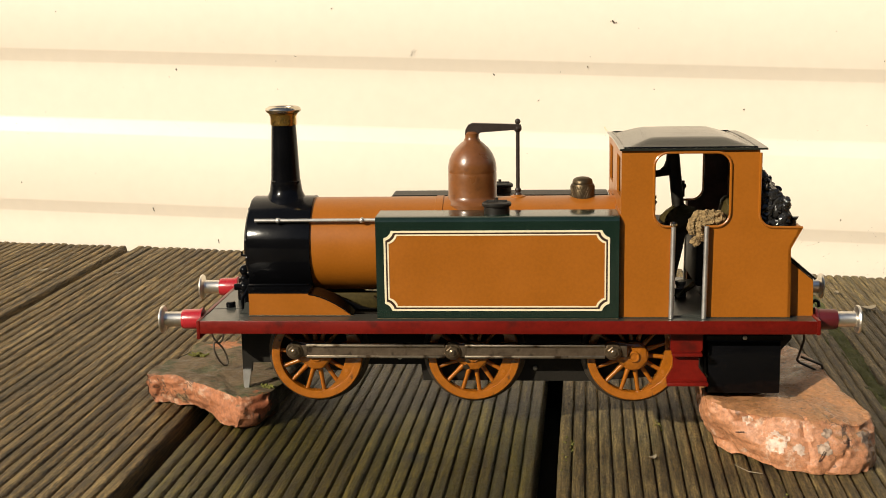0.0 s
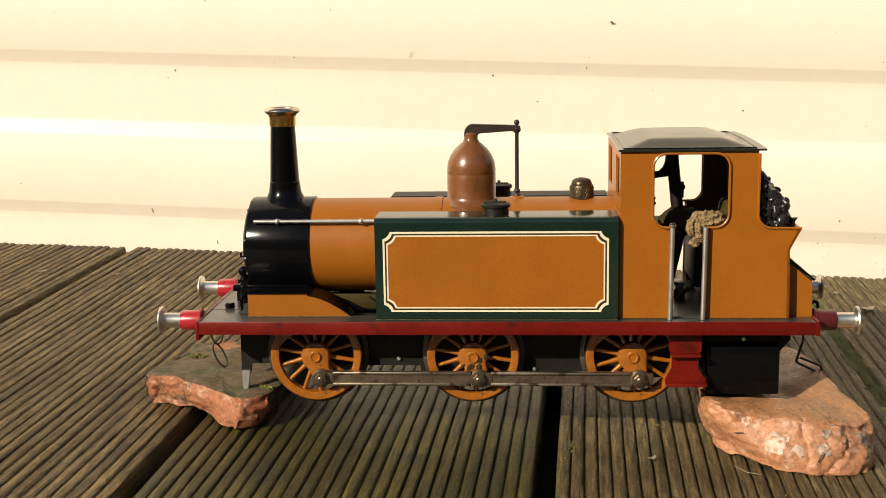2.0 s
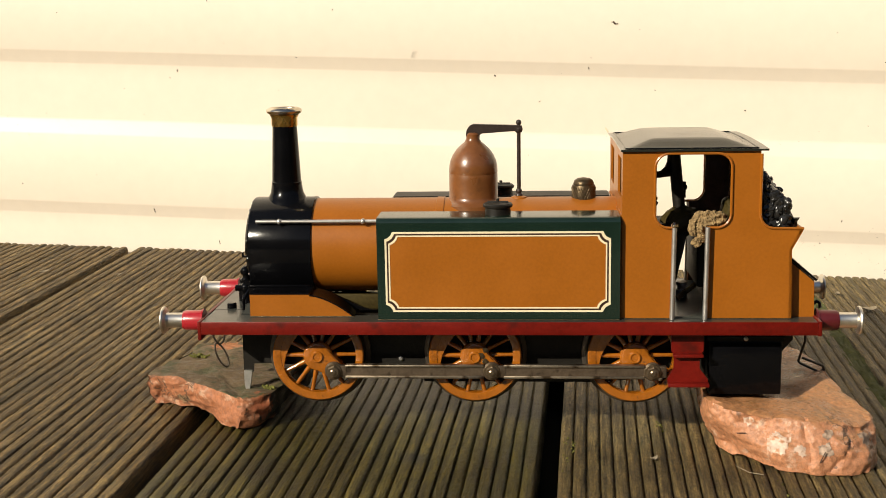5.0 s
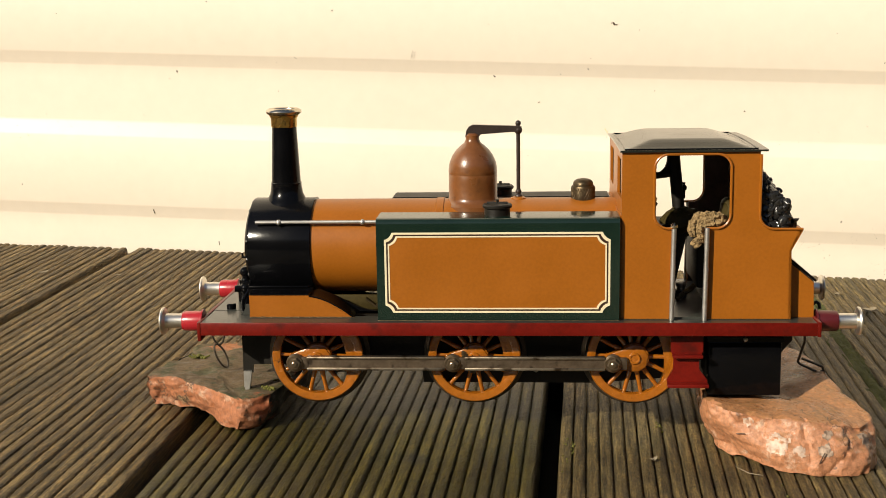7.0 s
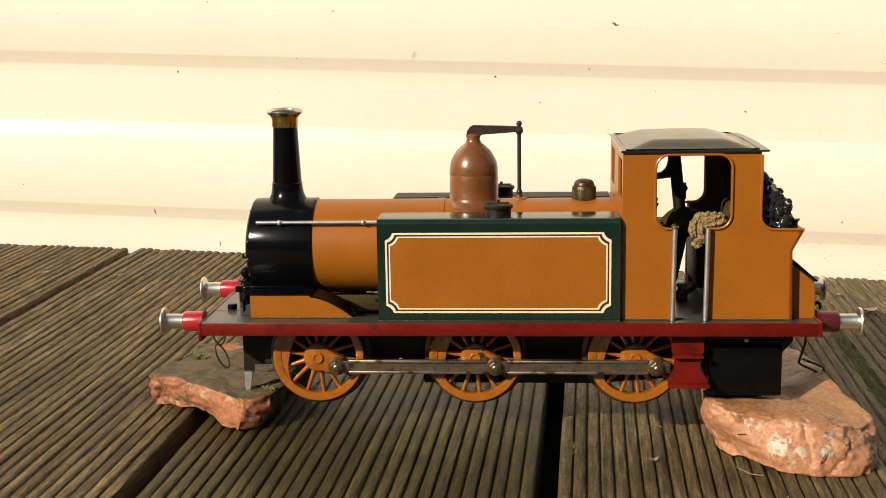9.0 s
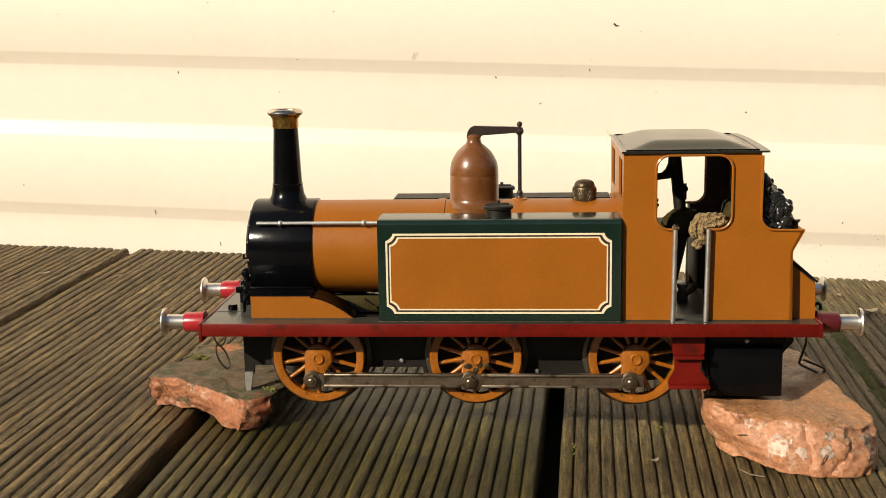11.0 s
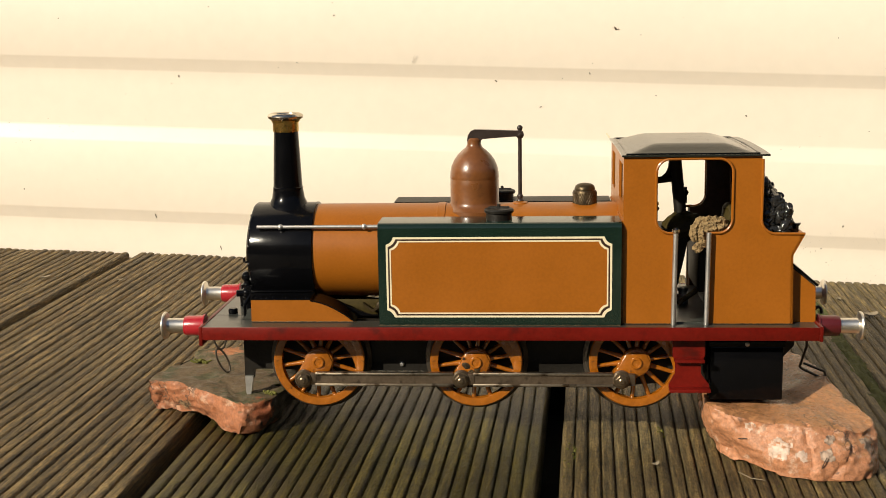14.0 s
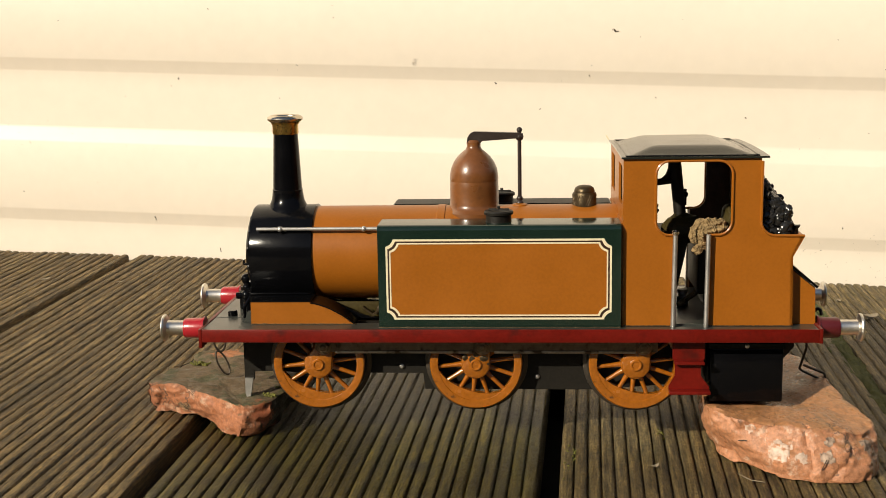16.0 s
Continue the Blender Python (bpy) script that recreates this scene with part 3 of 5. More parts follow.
MORTAR = material("pale_pink_mortar", (0.60, 0.44, 0.34), 0.5, vary=0.35, grain=700, blotch=260, bump=0.6, stain=(0.42, 0.20, 0.10), stain_at=0.54)
GREY_MORTAR = material("grey_mortar", (0.36, 0.255, 0.185), 0.6, vary=0.45, grain=700, blotch=260, bump=0.8, stain=(0.12, 0.075, 0.05), stain_at=0.56)
crust("mortar", rear_brick, (0.1680, -0.0416, 0.0099), 0.0040, 0.0005, MORTAR, "pale crust of old mortar", 2)
crust("mortar", rear_brick, (0.1759, -0.0433, 0.0083), 0.0024, 0.0004, MORTAR, "pale crust of old mortar", 5)
crust("mortar", rear_brick, (0.1840, -0.0428, 0.0090), 0.0026, 0.0007, GREY_MORTAR, "grey crumbly mortar", 8)
crust("mortar", rear_brick, (0.1856, -0.0400, 0.0140), 0.0022, 0.0007, GREY_MORTAR, "grey crumbly mortar", 11)
crust("mortar", rear_brick, (0.1990, -0.0345, 0.0110), 0.0030, 0.0004, GREY_MORTAR, "grey crumbly mortar", 14)
crust("mortar", rear_brick, (0.1585, -0.0345, 0.0155), 0.0018, 0.0005, MORTAR, "pale crust of old mortar", 17)
SLIVER = material("dark_sliver", (0.05, 0.032, 0.022), 0.8, vary=0.3, grain=900, blotch=300, bump=0.3)
for a, b in (((0.1545, -0.0352, 0.0105), (0.1575, -0.0366, 0.0112)), ((0.1822, -0.0455, 0.0050), (0.1838, -0.0450, 0.0088))):
    part("sliver", made(rod, a, b, 0.00016, 6), SLIVER, rear_brick, "thin dark sliver caught in a crack")

# ---- bits on the deck ----
def flake(name, label, mat, x, y, size, turn, curl=0.4, seed=0):
    """A thin curled chip or leaf scrap that lies on the boards."""
    bm = bmesh.new()
    r = random.Random(seed)
    rows = []
    for i in range(7):
        u = -1 + i / 3
        w = (1 - u * u) ** 0.5 * 0.45 + 0.05
        rows.append([bm.verts.new((u * size, v * w * size * r.uniform(0.8, 1.2), size * curl * (u * u + 0.3 * v * v) + r.uniform(0, 0.06) * size)) for v in (-1, 0, 1)])
    for a, b in zip(rows, rows[1:]):
        for i in range(2):
            bm.faces.new((a[i], b[i], b[i + 1], a[i + 1]))
    ret = bmesh.ops.extrude_face_region(bm, geom=bm.faces[:])
    for v in ret["geom"]:
        if isinstance(v, bmesh.types.BMVert):
            v.co.z += size * 0.08
    ob = tagged(part(name, bm, mat), label, "debris", group="scraps on the deck")
    ob.matrix_world = pose(x, y, 0.0004, 0, 0, turn)
    return ob


PALE = material("pale_dry_scrap", (0.26, 0.21, 0.14), 0.8, vary=0.3, grain=900, blotch=200, bump=0.4)
YELLOW_MOSS = material("yellow_green_moss", (0.13, 0.125, 0.022), 0.9, vary=0.4, grain=900, blotch=300, bump=0.6)
flake("wood_chip", "tiny pale wood chip on the deck boards", PALE, 0.1257, -0.0397, 0.0018, 40, 0.5, 1)
flake("shell_scrap", "small curled pale scrap beside the brick", PALE, 0.2074, 0.0127, 0.0026, 10, 0.7, 3)
flake("dry_leaf", "small dry leaf scrap on the boards", PALE, 0.2508, 0.1982, 0.0050, 20, 0.25, 4)
flake("dry_leaf", "small dry leaf scrap by the wall", PALE, 0.2410, 0.2320, 0.0025, 70, 0.3, 5)
flake("dry_leaf", "pale crumpled leaf scrap on the boards", PALE, -0.2096, 0.2011, 0.0035, 60, 0.1, 6)
flake("wood_chip", "tiny pale chip on the boards", PALE, -0.1656, 0.2023, 0.0022, 30, 0.3, 7)


def straw(points, label):
    ob = tagged(part("straw", made(tube, [Vector(p) for p in points], 0.00015, 6), PALE), label, "debris", group="scraps on the deck")
    return ob


straw(((0.1542, -0.0416, 0.0006), (0.1583, -0.0473, 0.0006), (0.1630, -0.0486, 0.0006)), "thin pale stalk lying beside the worn brick")


def tufts():
    bm = bmesh.new()
    r = random.Random(31)
    spots = [(0.0945, -0.036, 0.020, 60), (0.0965, -0.031, 0.008, 30), (0.1297, -0.004, 0.006, 14), (-0.060, 0.02, 0.02, 10), (0.168, -0.05, 0.02, 14), (-0.028, -0.022, 0.004, 6)]
    for x, y, spread, count in spots:
        for _ in range(count):
            q = Vector((x + r.uniform(-0.0012, 0.0012), y + r.uniform(-spread, spread), r.uniform(-0.0012, 0.0002)))
            bmesh.ops.create_icosphere(bm, subdivisions=1, radius=r.uniform(0.0002, 0.0006), matrix=Matrix.Translation(q))
    return bm


def moss_cushion(spots, seed):
    bm = bmesh.new()
    r = random.Random(seed)
    for x, y, z, spread, count in spots:
        for _ in range(count):
            a, d = r.uniform(0, 6.3), spread * r.random() ** 0.7
            bmesh.ops.create_icosphere(bm, subdivisions=1, radius=r.uniform(0.0003, 0.0008), matrix=Matrix.Translation((x + d * math.cos(a), y + d * math.sin(a) * 0.6, z + r.uniform(-0.0003, 0.0003))))
    return bm


for k, spot in enumerate(((-0.0585, 0.0160, 0.0129, 0.0045, 40), (-0.0200, -0.0200, 0.0129, 0.0030, 22), (-0.0175, -0.0100, 0.0128, 0.0035, 20))):
    part("moss", moss_cushion((spot,), 3 + k), YELLOW_MOSS, front_brick, "yellow-green moss on the worn top")
tagged(part("moss_tufts", tufts(), YELLOW_MOSS, deck), "yellow-green moss on the board edges", kind="stuff")

# ---- the locomotive ----
LOCO = Matrix(((0.9982, -0.0470, -0.0368), (0.0478, 0.9986, 0.0215), (0.0357, -0.0233, 0.9991))).to_quaternion().to_matrix().to_4x4()
LOCO.translation = (0, 0, 0.0105)
loco = new("model_locomotive")
loco.matrix_world = LOCO
tagged(loco, "ochre and green model tank locomotive propped on broken bricks", "model locomotive")

AXLES, RADIUS, AXLE_Z, CRANK = (0.0, 0.0588, 0.1176), 0.0170, 0.0172, 0.0080
WHEEL_Y, ROD_Y = -0.0262, -0.0292
FOOT = 0.0332


def footplate():
    bm = bmesh.new()
    for s in (-1, 1):
        box(bm, -0.0405, 0.1805, s * 0.0282, s * 0.0384, FOOT - 0.0012, FOOT)
    box(bm, -0.0405, -0.0195, -0.0185, 0.0185, FOOT - 0.0012, FOOT)
    box(bm, 0.1125, 0.1805, -0.0185, 0.0185, FOOT - 0.0012, FOOT)
    box(bm, -0.0405, -0.0195, -0.0282, 0.0282, FOOT - 0.0013, FOOT - 0.0001)
    box(bm, 0.1385, 0.1805, -0.0282, 0.0282, FOOT - 0.0013, FOOT - 0.0001)
    return bm


part("footplate", footplate(), GREY, loco, "dull grey footplate")
for s in (-1, 1):
    part("valance", made(box, -0.0405, 0.1806, s * 0.0384, s * 0.0392, FOOT - 0.0047, FOOT + 0.0001, 0.0002), RED, loco, "red edge strip")
part("buffer_beam", made(box, -0.0418, -0.0405, -0.0392, 0.0392, FOOT - 0.0068, FOOT + 0.0002, 0.0002), RED, loco, "red front beam")
part("buffer_beam", made(box, 0.1806, 0.1819, -0.0392, 0.0392, FOOT - 0.0050, FOOT + 0.0004, 0.0002), RED, loco, "red rear beam")


def buffer(x, y, z, back, stock_mat, label):
    m = to_x(x, y, z, back)
    b = part("buffer", made(lathe, ((0.0043, 0), (0.0043, 0.0006), (0.0038, 0.0008), (0.0037, 0.0070), (0.0034, 0.0078)), m, 28), stock_mat, loco, label)
    part("shank", made(lathe, ((0.0028, 0.0070), (0.0028, 0.0140), (0.0031, 0.0148)), m, 24), BRIGHT_STEEL, b, "turned steel shank")
    part("head", made(lathe, ((0.0030, 0.0142), (0.0049, 0.0148), (0.0052, 0.0153), (0.0050, 0.0158), (0.0030, 0.0163), (0.0005, 0.0165)), m, 32), BRIGHT_STEEL, b, "round bright steel head")


for y in (-0.0287, 0.0287):
    buffer(-0.0418, y, 0.0315, True, BRIGHT_RED, "bright red buffer with steel head")
    buffer(0.1819, y, 0.0316, False, DULL_RED, "maroon buffer with steel head")


# frames, guard irons, steps and ash box
def frame_plate(y):
    out = [(-0.0300, FOOT - 0.0014), (-0.0300, 0.0090), (-0.0264, 0.0090), (-0.0262, 0.0124), (-0.0160, 0.0124), (-0.008, 0.0118), (0.0385, 0.0118), (0.0392, 0.0055), (0.1035, 0.0055), (0.135, 0.0080), (0.165, 0.0090), (0.176, 0.022), (0.176, FOOT - 0.0014)]
    return made(plate, out, y - 0.0008, y + 0.0008)


for s in (-1, 1):
    part("frame_plate", frame_plate(s * 0.0188), MATT_BLACK, loco, "black frame plate")
    part("guard_iron", made(plate, [(-0.0297, 0.0098), (-0.0266, 0.0098), (-0.0272, 0.0055), (-0.0278, 0.0026), (-0.0292, 0.0022), (-0.0297, 0.0040)], s * 0.0200 - 0.0008, s * 0.0200 + 0.0008), RAIL_STEEL, loco, "worn bare metal guard iron")
    bracket = [(0.1300, 0.0283), (0.1415, 0.0283), (0.1415, 0.0215), (0.1402, 0.0200), (0.1402, 0.0150), (0.1432, 0.0110), (0.1432, 0.0100), (0.1288, 0.0100), (0.1288, 0.0110), (0.1310, 0.0150), (0.1310, 0.0200), (0.1300, 0.0215)]
    st = part("cab_step", made(plate, bracket, s * 0.0335 - 0.0006, s * 0.0335 + 0.0006), RED, loco, "red cab step bracket")
    part("tread", made(box, 0.1305, 0.1412, s * 0.0335, s * 0.0368, 0.0196, 0.0207, 0.0002), RED, st)
    part("tread", made(box, 0.1288, 0.1434, s * 0.0335, s * 0.0375, 0.0088, 0.0100, 0.0002), RED, st)
    part("bolt", made(lathe, ((0.0009, 0), (0.0009, 0.0006), (0.0005, 0.0010)), to_y(0.0305, s * 0.0196, 0.0145), 10), RAIL_STEEL, loco)
    part("bolt", made(lathe, ((0.0009, 0), (0.0009, 0.0006), (0.0005, 0.0010)), to_y(0.0815, s * 0.0196, 0.0105), 10), RAIL_STEEL, loco)
ash = part("ash_box", made(box, 0.1440, 0.1702, -0.0300, 0.0300, 0.0040, 0.0240, 0.0006), BLACK, loco, "black box under the cab floor")
part("lid", made(box, 0.1432, 0.1708, -0.0306, 0.0306, 0.0240, 0.0268, 0.0004), BLACK, ash)
part("bolt", made(lathe, ((0.0008, 0), (0.0008, 0.0006), (0.0004, 0.0009)), to_y(0.1570, -0.0306, 0.0252), 10), RAIL_STEEL, ash)
part("cross_stretcher", made(box, -0.0300, -0.0280, -0.018, 0.018, 0.0130, 0.0316), MATT_BLACK, loco)
part("cylinder_block", made(box, -0.026, -0.004, -0.0178, 0.0178, 0.0126, 0.0316, 0.001), MATT_BLACK, loco)
part("firebox", made(box, 0.080, 0.112, -0.0178, 0.0178, 0.0070, 0.0400, 0.001), MATT_BLACK, loco)


# smokebox, boiler and fittings
BZ = 0.0550
part("boiler", made(lathe, ((0.0180, 0), (0.0180, 0.1160)), to_x(-0.0030, 0, BZ), 72), ORANGE, loco, "ochre boiler barrel")
for x in (0.0438,):
    part("boiler_band", made(lathe, ((0.0180, 0), (0.0183, 0.0002), (0.0183, 0.0030), (0.0180, 0.0032)), to_x(x, 0, BZ), 72), ORANGE, loco)
part("ring", made(lathe, ((0.0180, 0), (0.0188, 0.0001), (0.0188, 0.0005), (0.0180, 0.0006)), to_x(-0.0036, 0, BZ), 72), BLACK, loco, "thin black ring")


def smokebox():
    bm = bmesh.new()
    lathe(bm, ((0.0165, 0), (0.0184, 0.0004), (0.0187, 0.0010), (0.0187, 0.0240)), to_x(-0.0274, 0, BZ), 72)
    side = [(-0.0270, 0.0420), (-0.0034, 0.0420), (-0.0030, FOOT), (-0.0270, FOOT)]
    plate(bm, side, -0.0180, 0.0180)
    return bm


box_ob = part("smokebox", smokebox(), BLACK, loco, "gloss black smokebox")
part("door", made(lathe, ((0.0160, 0), (0.0150, 0.0012), (0.0100, 0.0026), (0.0010, 0.0032)), to_x(-0.0272, 0, BZ, True), 48), BLACK, box_ob)
for i in range(16):
    a = radians(i * 22.5 + 8)
    part("rivet", made(lathe, ((0.0007, 0), (0.0006, 0.0005), (0.0002, 0.0008)), to_x(-0.0270, 0.0172 * math.cos(a), BZ + 0.0172 * math.sin(a), True), 8), BLACK, box_ob)


def saddle_sheet(s):
    """The black skirt that sweeps from the smokebox down to the footplate."""
    out = [(-0.0268, 0.0418), (-0.0030, 0.0418)] + [(-0.0030 + 0.0250 * t, 0.0418 - 0.0085 * (3 * t * t - 2 * t ** 3)) for t in [i / 10 for i in range(1, 11)]] + [(0.0220, FOOT), (-0.0268, FOOT)]
    return made(plate, out, s * 0.0192 - 0.0006, s * 0.0192 + 0.0006)


def splasher(s):
    out = [(-0.0240, FOOT), (-0.0240, 0.0416), (-0.0018, 0.0416)] + [(-0.0018 + 0.0165 * t, 0.0410 - 0.0080 * t ** 1.6) for t in [i / 8 for i in range(9)]] + [(0.0150, FOOT)]
    return out


for s in (-1, 1):
    part("saddle", saddle_sheet(s), BLACK, loco, "black swept saddle sheet")
    sp = part("splasher", made(plate, splasher(s), s * 0.0300 - 0.0005, s * 0.0300 + 0.0005), ORANGE, loco, "ochre front splasher")
    bm = bmesh.new()
    top = splasher(s)[1:-1]
    cuts = [[bm.verts.new((x, s * y, z + dz)) for y, dz in ((0.0306, 0), (0.0190, 0.0002), (0.0190, 0.0007), (0.0306, 0.0005))] for x, z in top]
    for a, b in zip(cuts, cuts[1:]):
        for i in range(4):
            bm.faces.new((a[i], a[(i + 1) % 4], b[(i + 1) % 4], b[i]))
    bm.faces.new(cuts[0]), bm.faces.new(cuts[-1][::-1])
    part("top", bm, BLACK, sp, "black top of splasher")
    hr = part("handrail", made(rod, (-0.0237, s * 0.0165, 0.0666), (0.0245, s * 0.0165, 0.0666), 0.0007), RAIL_STEEL, loco, "thin steel boiler handrail")
    for x in (-0.0147, 0.0170):
        bm = made(rod, (x, s * 0.0120, 0.0660), (x, s * 0.0165, 0.0666), 0.0006, 8)
        bmesh.ops.create_uvsphere(bm, u_segments=12, v_segments=8, radius=0.0011, matrix=Matrix.Translation((x, s * 0.0167, 0.0666)))
        part("knob", bm, RAIL_STEEL, hr)

    part("ledge", made(box, -0.0262, -0.0036, min(s * 0.0186, s * 0.0208), max(s * 0.0186, s * 0.0208), 0.0424, 0.0430, 0.0002), BLACK, box_ob, "narrow ledge above the saddle")
bm = made(box, -0.0290, -0.0270, -0.0172, -0.0160, 0.0530, 0.0538, 0.0002)
box(bm, -0.0294, -0.0288, -0.0172, -0.0160, 0.0530, 0.0550, 0.0002)
box(bm, -0.0282, -0.0270, -0.0160, -0.0146, 0.0580, 0.0590, 0.0002)
part("door_hinge", bm, BLACK, box_ob)

# front clutter on the footplate
part("lubricator", made(lathe, ((0.0028, 0), (0.0028, 0.0060), (0.0022, 0.0066), (0.0022, 0.0085), (0.0008, 0.0090)), pose(-0.0320, -0.002, FOOT), 18), BLACK, loco, "small black cylinder lubricator")
part("stud", made(lathe, ((0.0018, 0), (0.0018, 0.0016), (0.0014, 0.0020)), pose(-0.0345, -0.0155, FOOT), 16), BLACK, loco, "black stud on the footplate")
bm = bmesh.new()
rod(bm, (-0.0315, 0.0035, 0.0375), (-0.0315, 0.018, 0.0375), 0.0014)
rod(bm, (-0.0302, -0.008, FOOT), (-0.0302, -0.008, 0.0470), 0.0014)
for z, r in ((0.0460, 0.0021), (0.0425, 0.0018), (0.0395, 0.0024)):
    bmesh.ops.create_uvsphere(bm, u_segments=12, v_segments=8, radius=r, matrix=Matrix.Translation((-0.0304, -0.008, z)))
rod(bm, (-0.0345, -0.009, 0.0395), (-0.0290, -0.008, 0.0395), 0.0013)
rod(bm, (-0.0290, -0.0115, 0.0420), (-0.0290, 0.0, 0.0420), 0.0010)
tube(bm, [(-0.0262, -0.0175, 0.0445), (-0.0268, -0.018, 0.041), (-0.0290, -0.0195, 0.0372), (-0.0290, -0.0195, FOOT)], 0.0006)
part("pipework", bm, BLACK, loco, "black pipes and cocks below the smokebox door")
part("lamp_bracket", made(plate, [(-0.0285, FOOT), (-0.0250, FOOT), (-0.0250, 0.0372), (-0.0262, 0.0372), (-0.0272, 0.0345)], -0.0262, -0.0250), GREY, loco)

# chimney
CH = pose(-0.0145, 0, 0.0715)
ch = part("chimney", made(lathe, ((0.0100, -0.0050), (0.0086, 0.0005), (0.0074, 0.0018), (0.0063, 0.0042), (0.0058, 0.0075), (0.0059, 0.0082), (0.0056, 0.0084), (0.0047, 0.0297)), CH, 40), BLACK, loco, "gloss black chimney")
part("copper_cap", made(lathe, ((0.0048, 0.0296), (0.0050, 0.0300), (0.0050, 0.0330), (0.0056, 0.0340)), CH, 40), BRASS, ch, "brass chimney band")
part("bore", made(lathe, ((0.0040, 0.0290), (0.0043, 0.0300), (0.0044, 0.0352), (0.0039, 0.0352), (0.0038, 0.0300)), CH, 32), MATT_BLACK, ch, "sooty bore of the chimney")
part("lip", made(lathe, ((0.0050, 0.0338), (0.0066, 0.0348), (0.0069, 0.0355), (0.0066, 0.0362), (0.0055, 0.0368), (0.0049, 0.0365), (0.0046, 0.0354), (0.0045, 0.0340)), CH, 40), LIP_METAL, ch, "bright metal chimney lip")

# dome and its lever
DM = pose(0.0578, 0, 0.0)
dome = part("dome", made(lathe, ((0.0120, 0.0690), (0.0118, 0.0708), (0.0106, 0.0716), (0.0097, 0.0724), (0.0093, 0.0738), (0.0093, 0.0790), (0.0093, 0.0822), (0.00923, 0.0824), (0.00923, 0.0827), (0.0093, 0.0829), (0.0093, 0.0838), (0.0092, 0.0852), (0.0088, 0.0872), (0.0078, 0.0895), (0.0063, 0.0917), (0.0045, 0.0934), (0.0032, 0.0944), (0.0026, 0.0956), (0.0027, 0.0972), (0.0020, 0.0980)), DM, 48), BROWN, loco, "glossy brown steam dome")
bm = made(plate, [(0.0551, 0.0968), (0.0602, 0.0968), (0.0612, 0.0976), (0.0745, 0.0985), (0.0765, 0.0990), (0.0765, 0.1003), (0.0745, 0.1006), (0.0580, 0.1012), (0.0565, 0.1005), (0.0555, 0.0990)], -0.0014, 0.0014)
part("lever", bm, LEVER_DARK, dome, "dark metal safety valve lever")
bm = made(rod, (0.0752, 0, 0.0720), (0.0752, 0, 0.1015), 0.00075)
for z, r in ((0.0735, 0.0016), (0.0755, 0.0012), (0.0990, 0.0016), (0.1016, 0.0011)):
    bmesh.ops.create_uvsphere(bm, u_segments=12, v_segments=8, radius=r, matrix=Matrix.Translation((0.0752, 0, z)))
part("lever_rod", bm, LEVER_DARK, dome)
part("base_boss", made(lathe, ((0.0034, 0.0705), (0.0030, 0.0732), (0.0012, 0.0738)), pose(0.0752, 0, 0), 16), ORANGE, dome)

# knurled boiler filler
fc = part("filler_cap", made(lathe, ((0.0044, 0.0700), (0.0045, 0.0718), (0.0045, 0.0772), (0.0043, 0.0776), (0.0039, 0.0777), (0.0039, 0.0783), (0.0035, 0.0794), (0.0024, 0.0801), (0.0008, 0.0804)), pose(0.0998, 0, 0), 40), OLD_BRASS, loco, "knurled tarnished brass filler cap")
bm = bmesh.new()
for i in range(28):
    a = 2 * math.pi * i / 28
    for tilt in (0.5, -0.5):
        p0, p1 = [Vector((0.0998 + 0.00455 * math.cos(b), 0.00455 * math.sin(b), z)) for b, z in ((a - tilt / 2, 0.0722), (a + tilt / 2, 0.0768))]
        rod(bm, p0, p1, 0.00014, 4)
part("knurling", bm, OLD_BRASS, fc)


# side tanks
TX0, TX1, TYO, TYI, TZ = 0.0243, 0.1113, 0.0357, 0.0190, 0.0706


def tank(s):
    bm = bmesh.new()
    r = 0.0022
    sec = [(TYI, FOOT), (TYI, TZ)] + [(TYO - r + r * math.sin(radians(a)), TZ - r + r * math.cos(radians(a))) for a in (0, 18, 36, 54, 72, 90)] + [(TYO, FOOT)]
    a = [bm.verts.new((TX0, s * y, z)) for y, z in sec]
    b = [bm.verts.new((TX1, s * y, z)) for y, z in sec]
    bm.faces.new(a), bm.faces.new(b[::-1])
    for i in range(len(sec)):
        j = (i + 1) % len(sec)
        bm.faces.new((a[i], a[j], b[j], b[i]))
    return bm


def notched(x0, x1, z0, z1, c):
    """A panel outline whose corners are cut back to a small step curve."""
    pts = []
    for cx, cz, a0 in ((x0, z0, 90), (x1, z0, 180), (x1, z1, 270), (x0, z1, 0)):
        for f, a in ((1.0, a0), (0.93, a0 - 22), (0.90, a0 - 45), (0.93, a0 - 68), (1.0, a0 - 90)):
            pts.append((cx + f * c * math.cos(radians(a)), cz + f * c * math.sin(radians(a))))
    return pts


def band(outer, inner, y0, y1):
    bm = bmesh.new()
    n = len(outer)
    rings = [[bm.verts.new((x, y, z)) for x, z in o] for o, y in ((outer, y1), (inner, y1), (inner, y0), (outer, y0))]
    for a, b in zip(rings, rings[1:] + rings[:1]):
        for i in range(n):
            j = (i + 1) % n
            bm.faces.new((a[i], a[j], b[j], b[i]))
    return bm


P = (0.0272, 0.1080, 0.0363, 0.0657)


def inset(d, c):
    return notched(P[0] + d, P[1] - d, P[2] + d, P[3] - d, c)


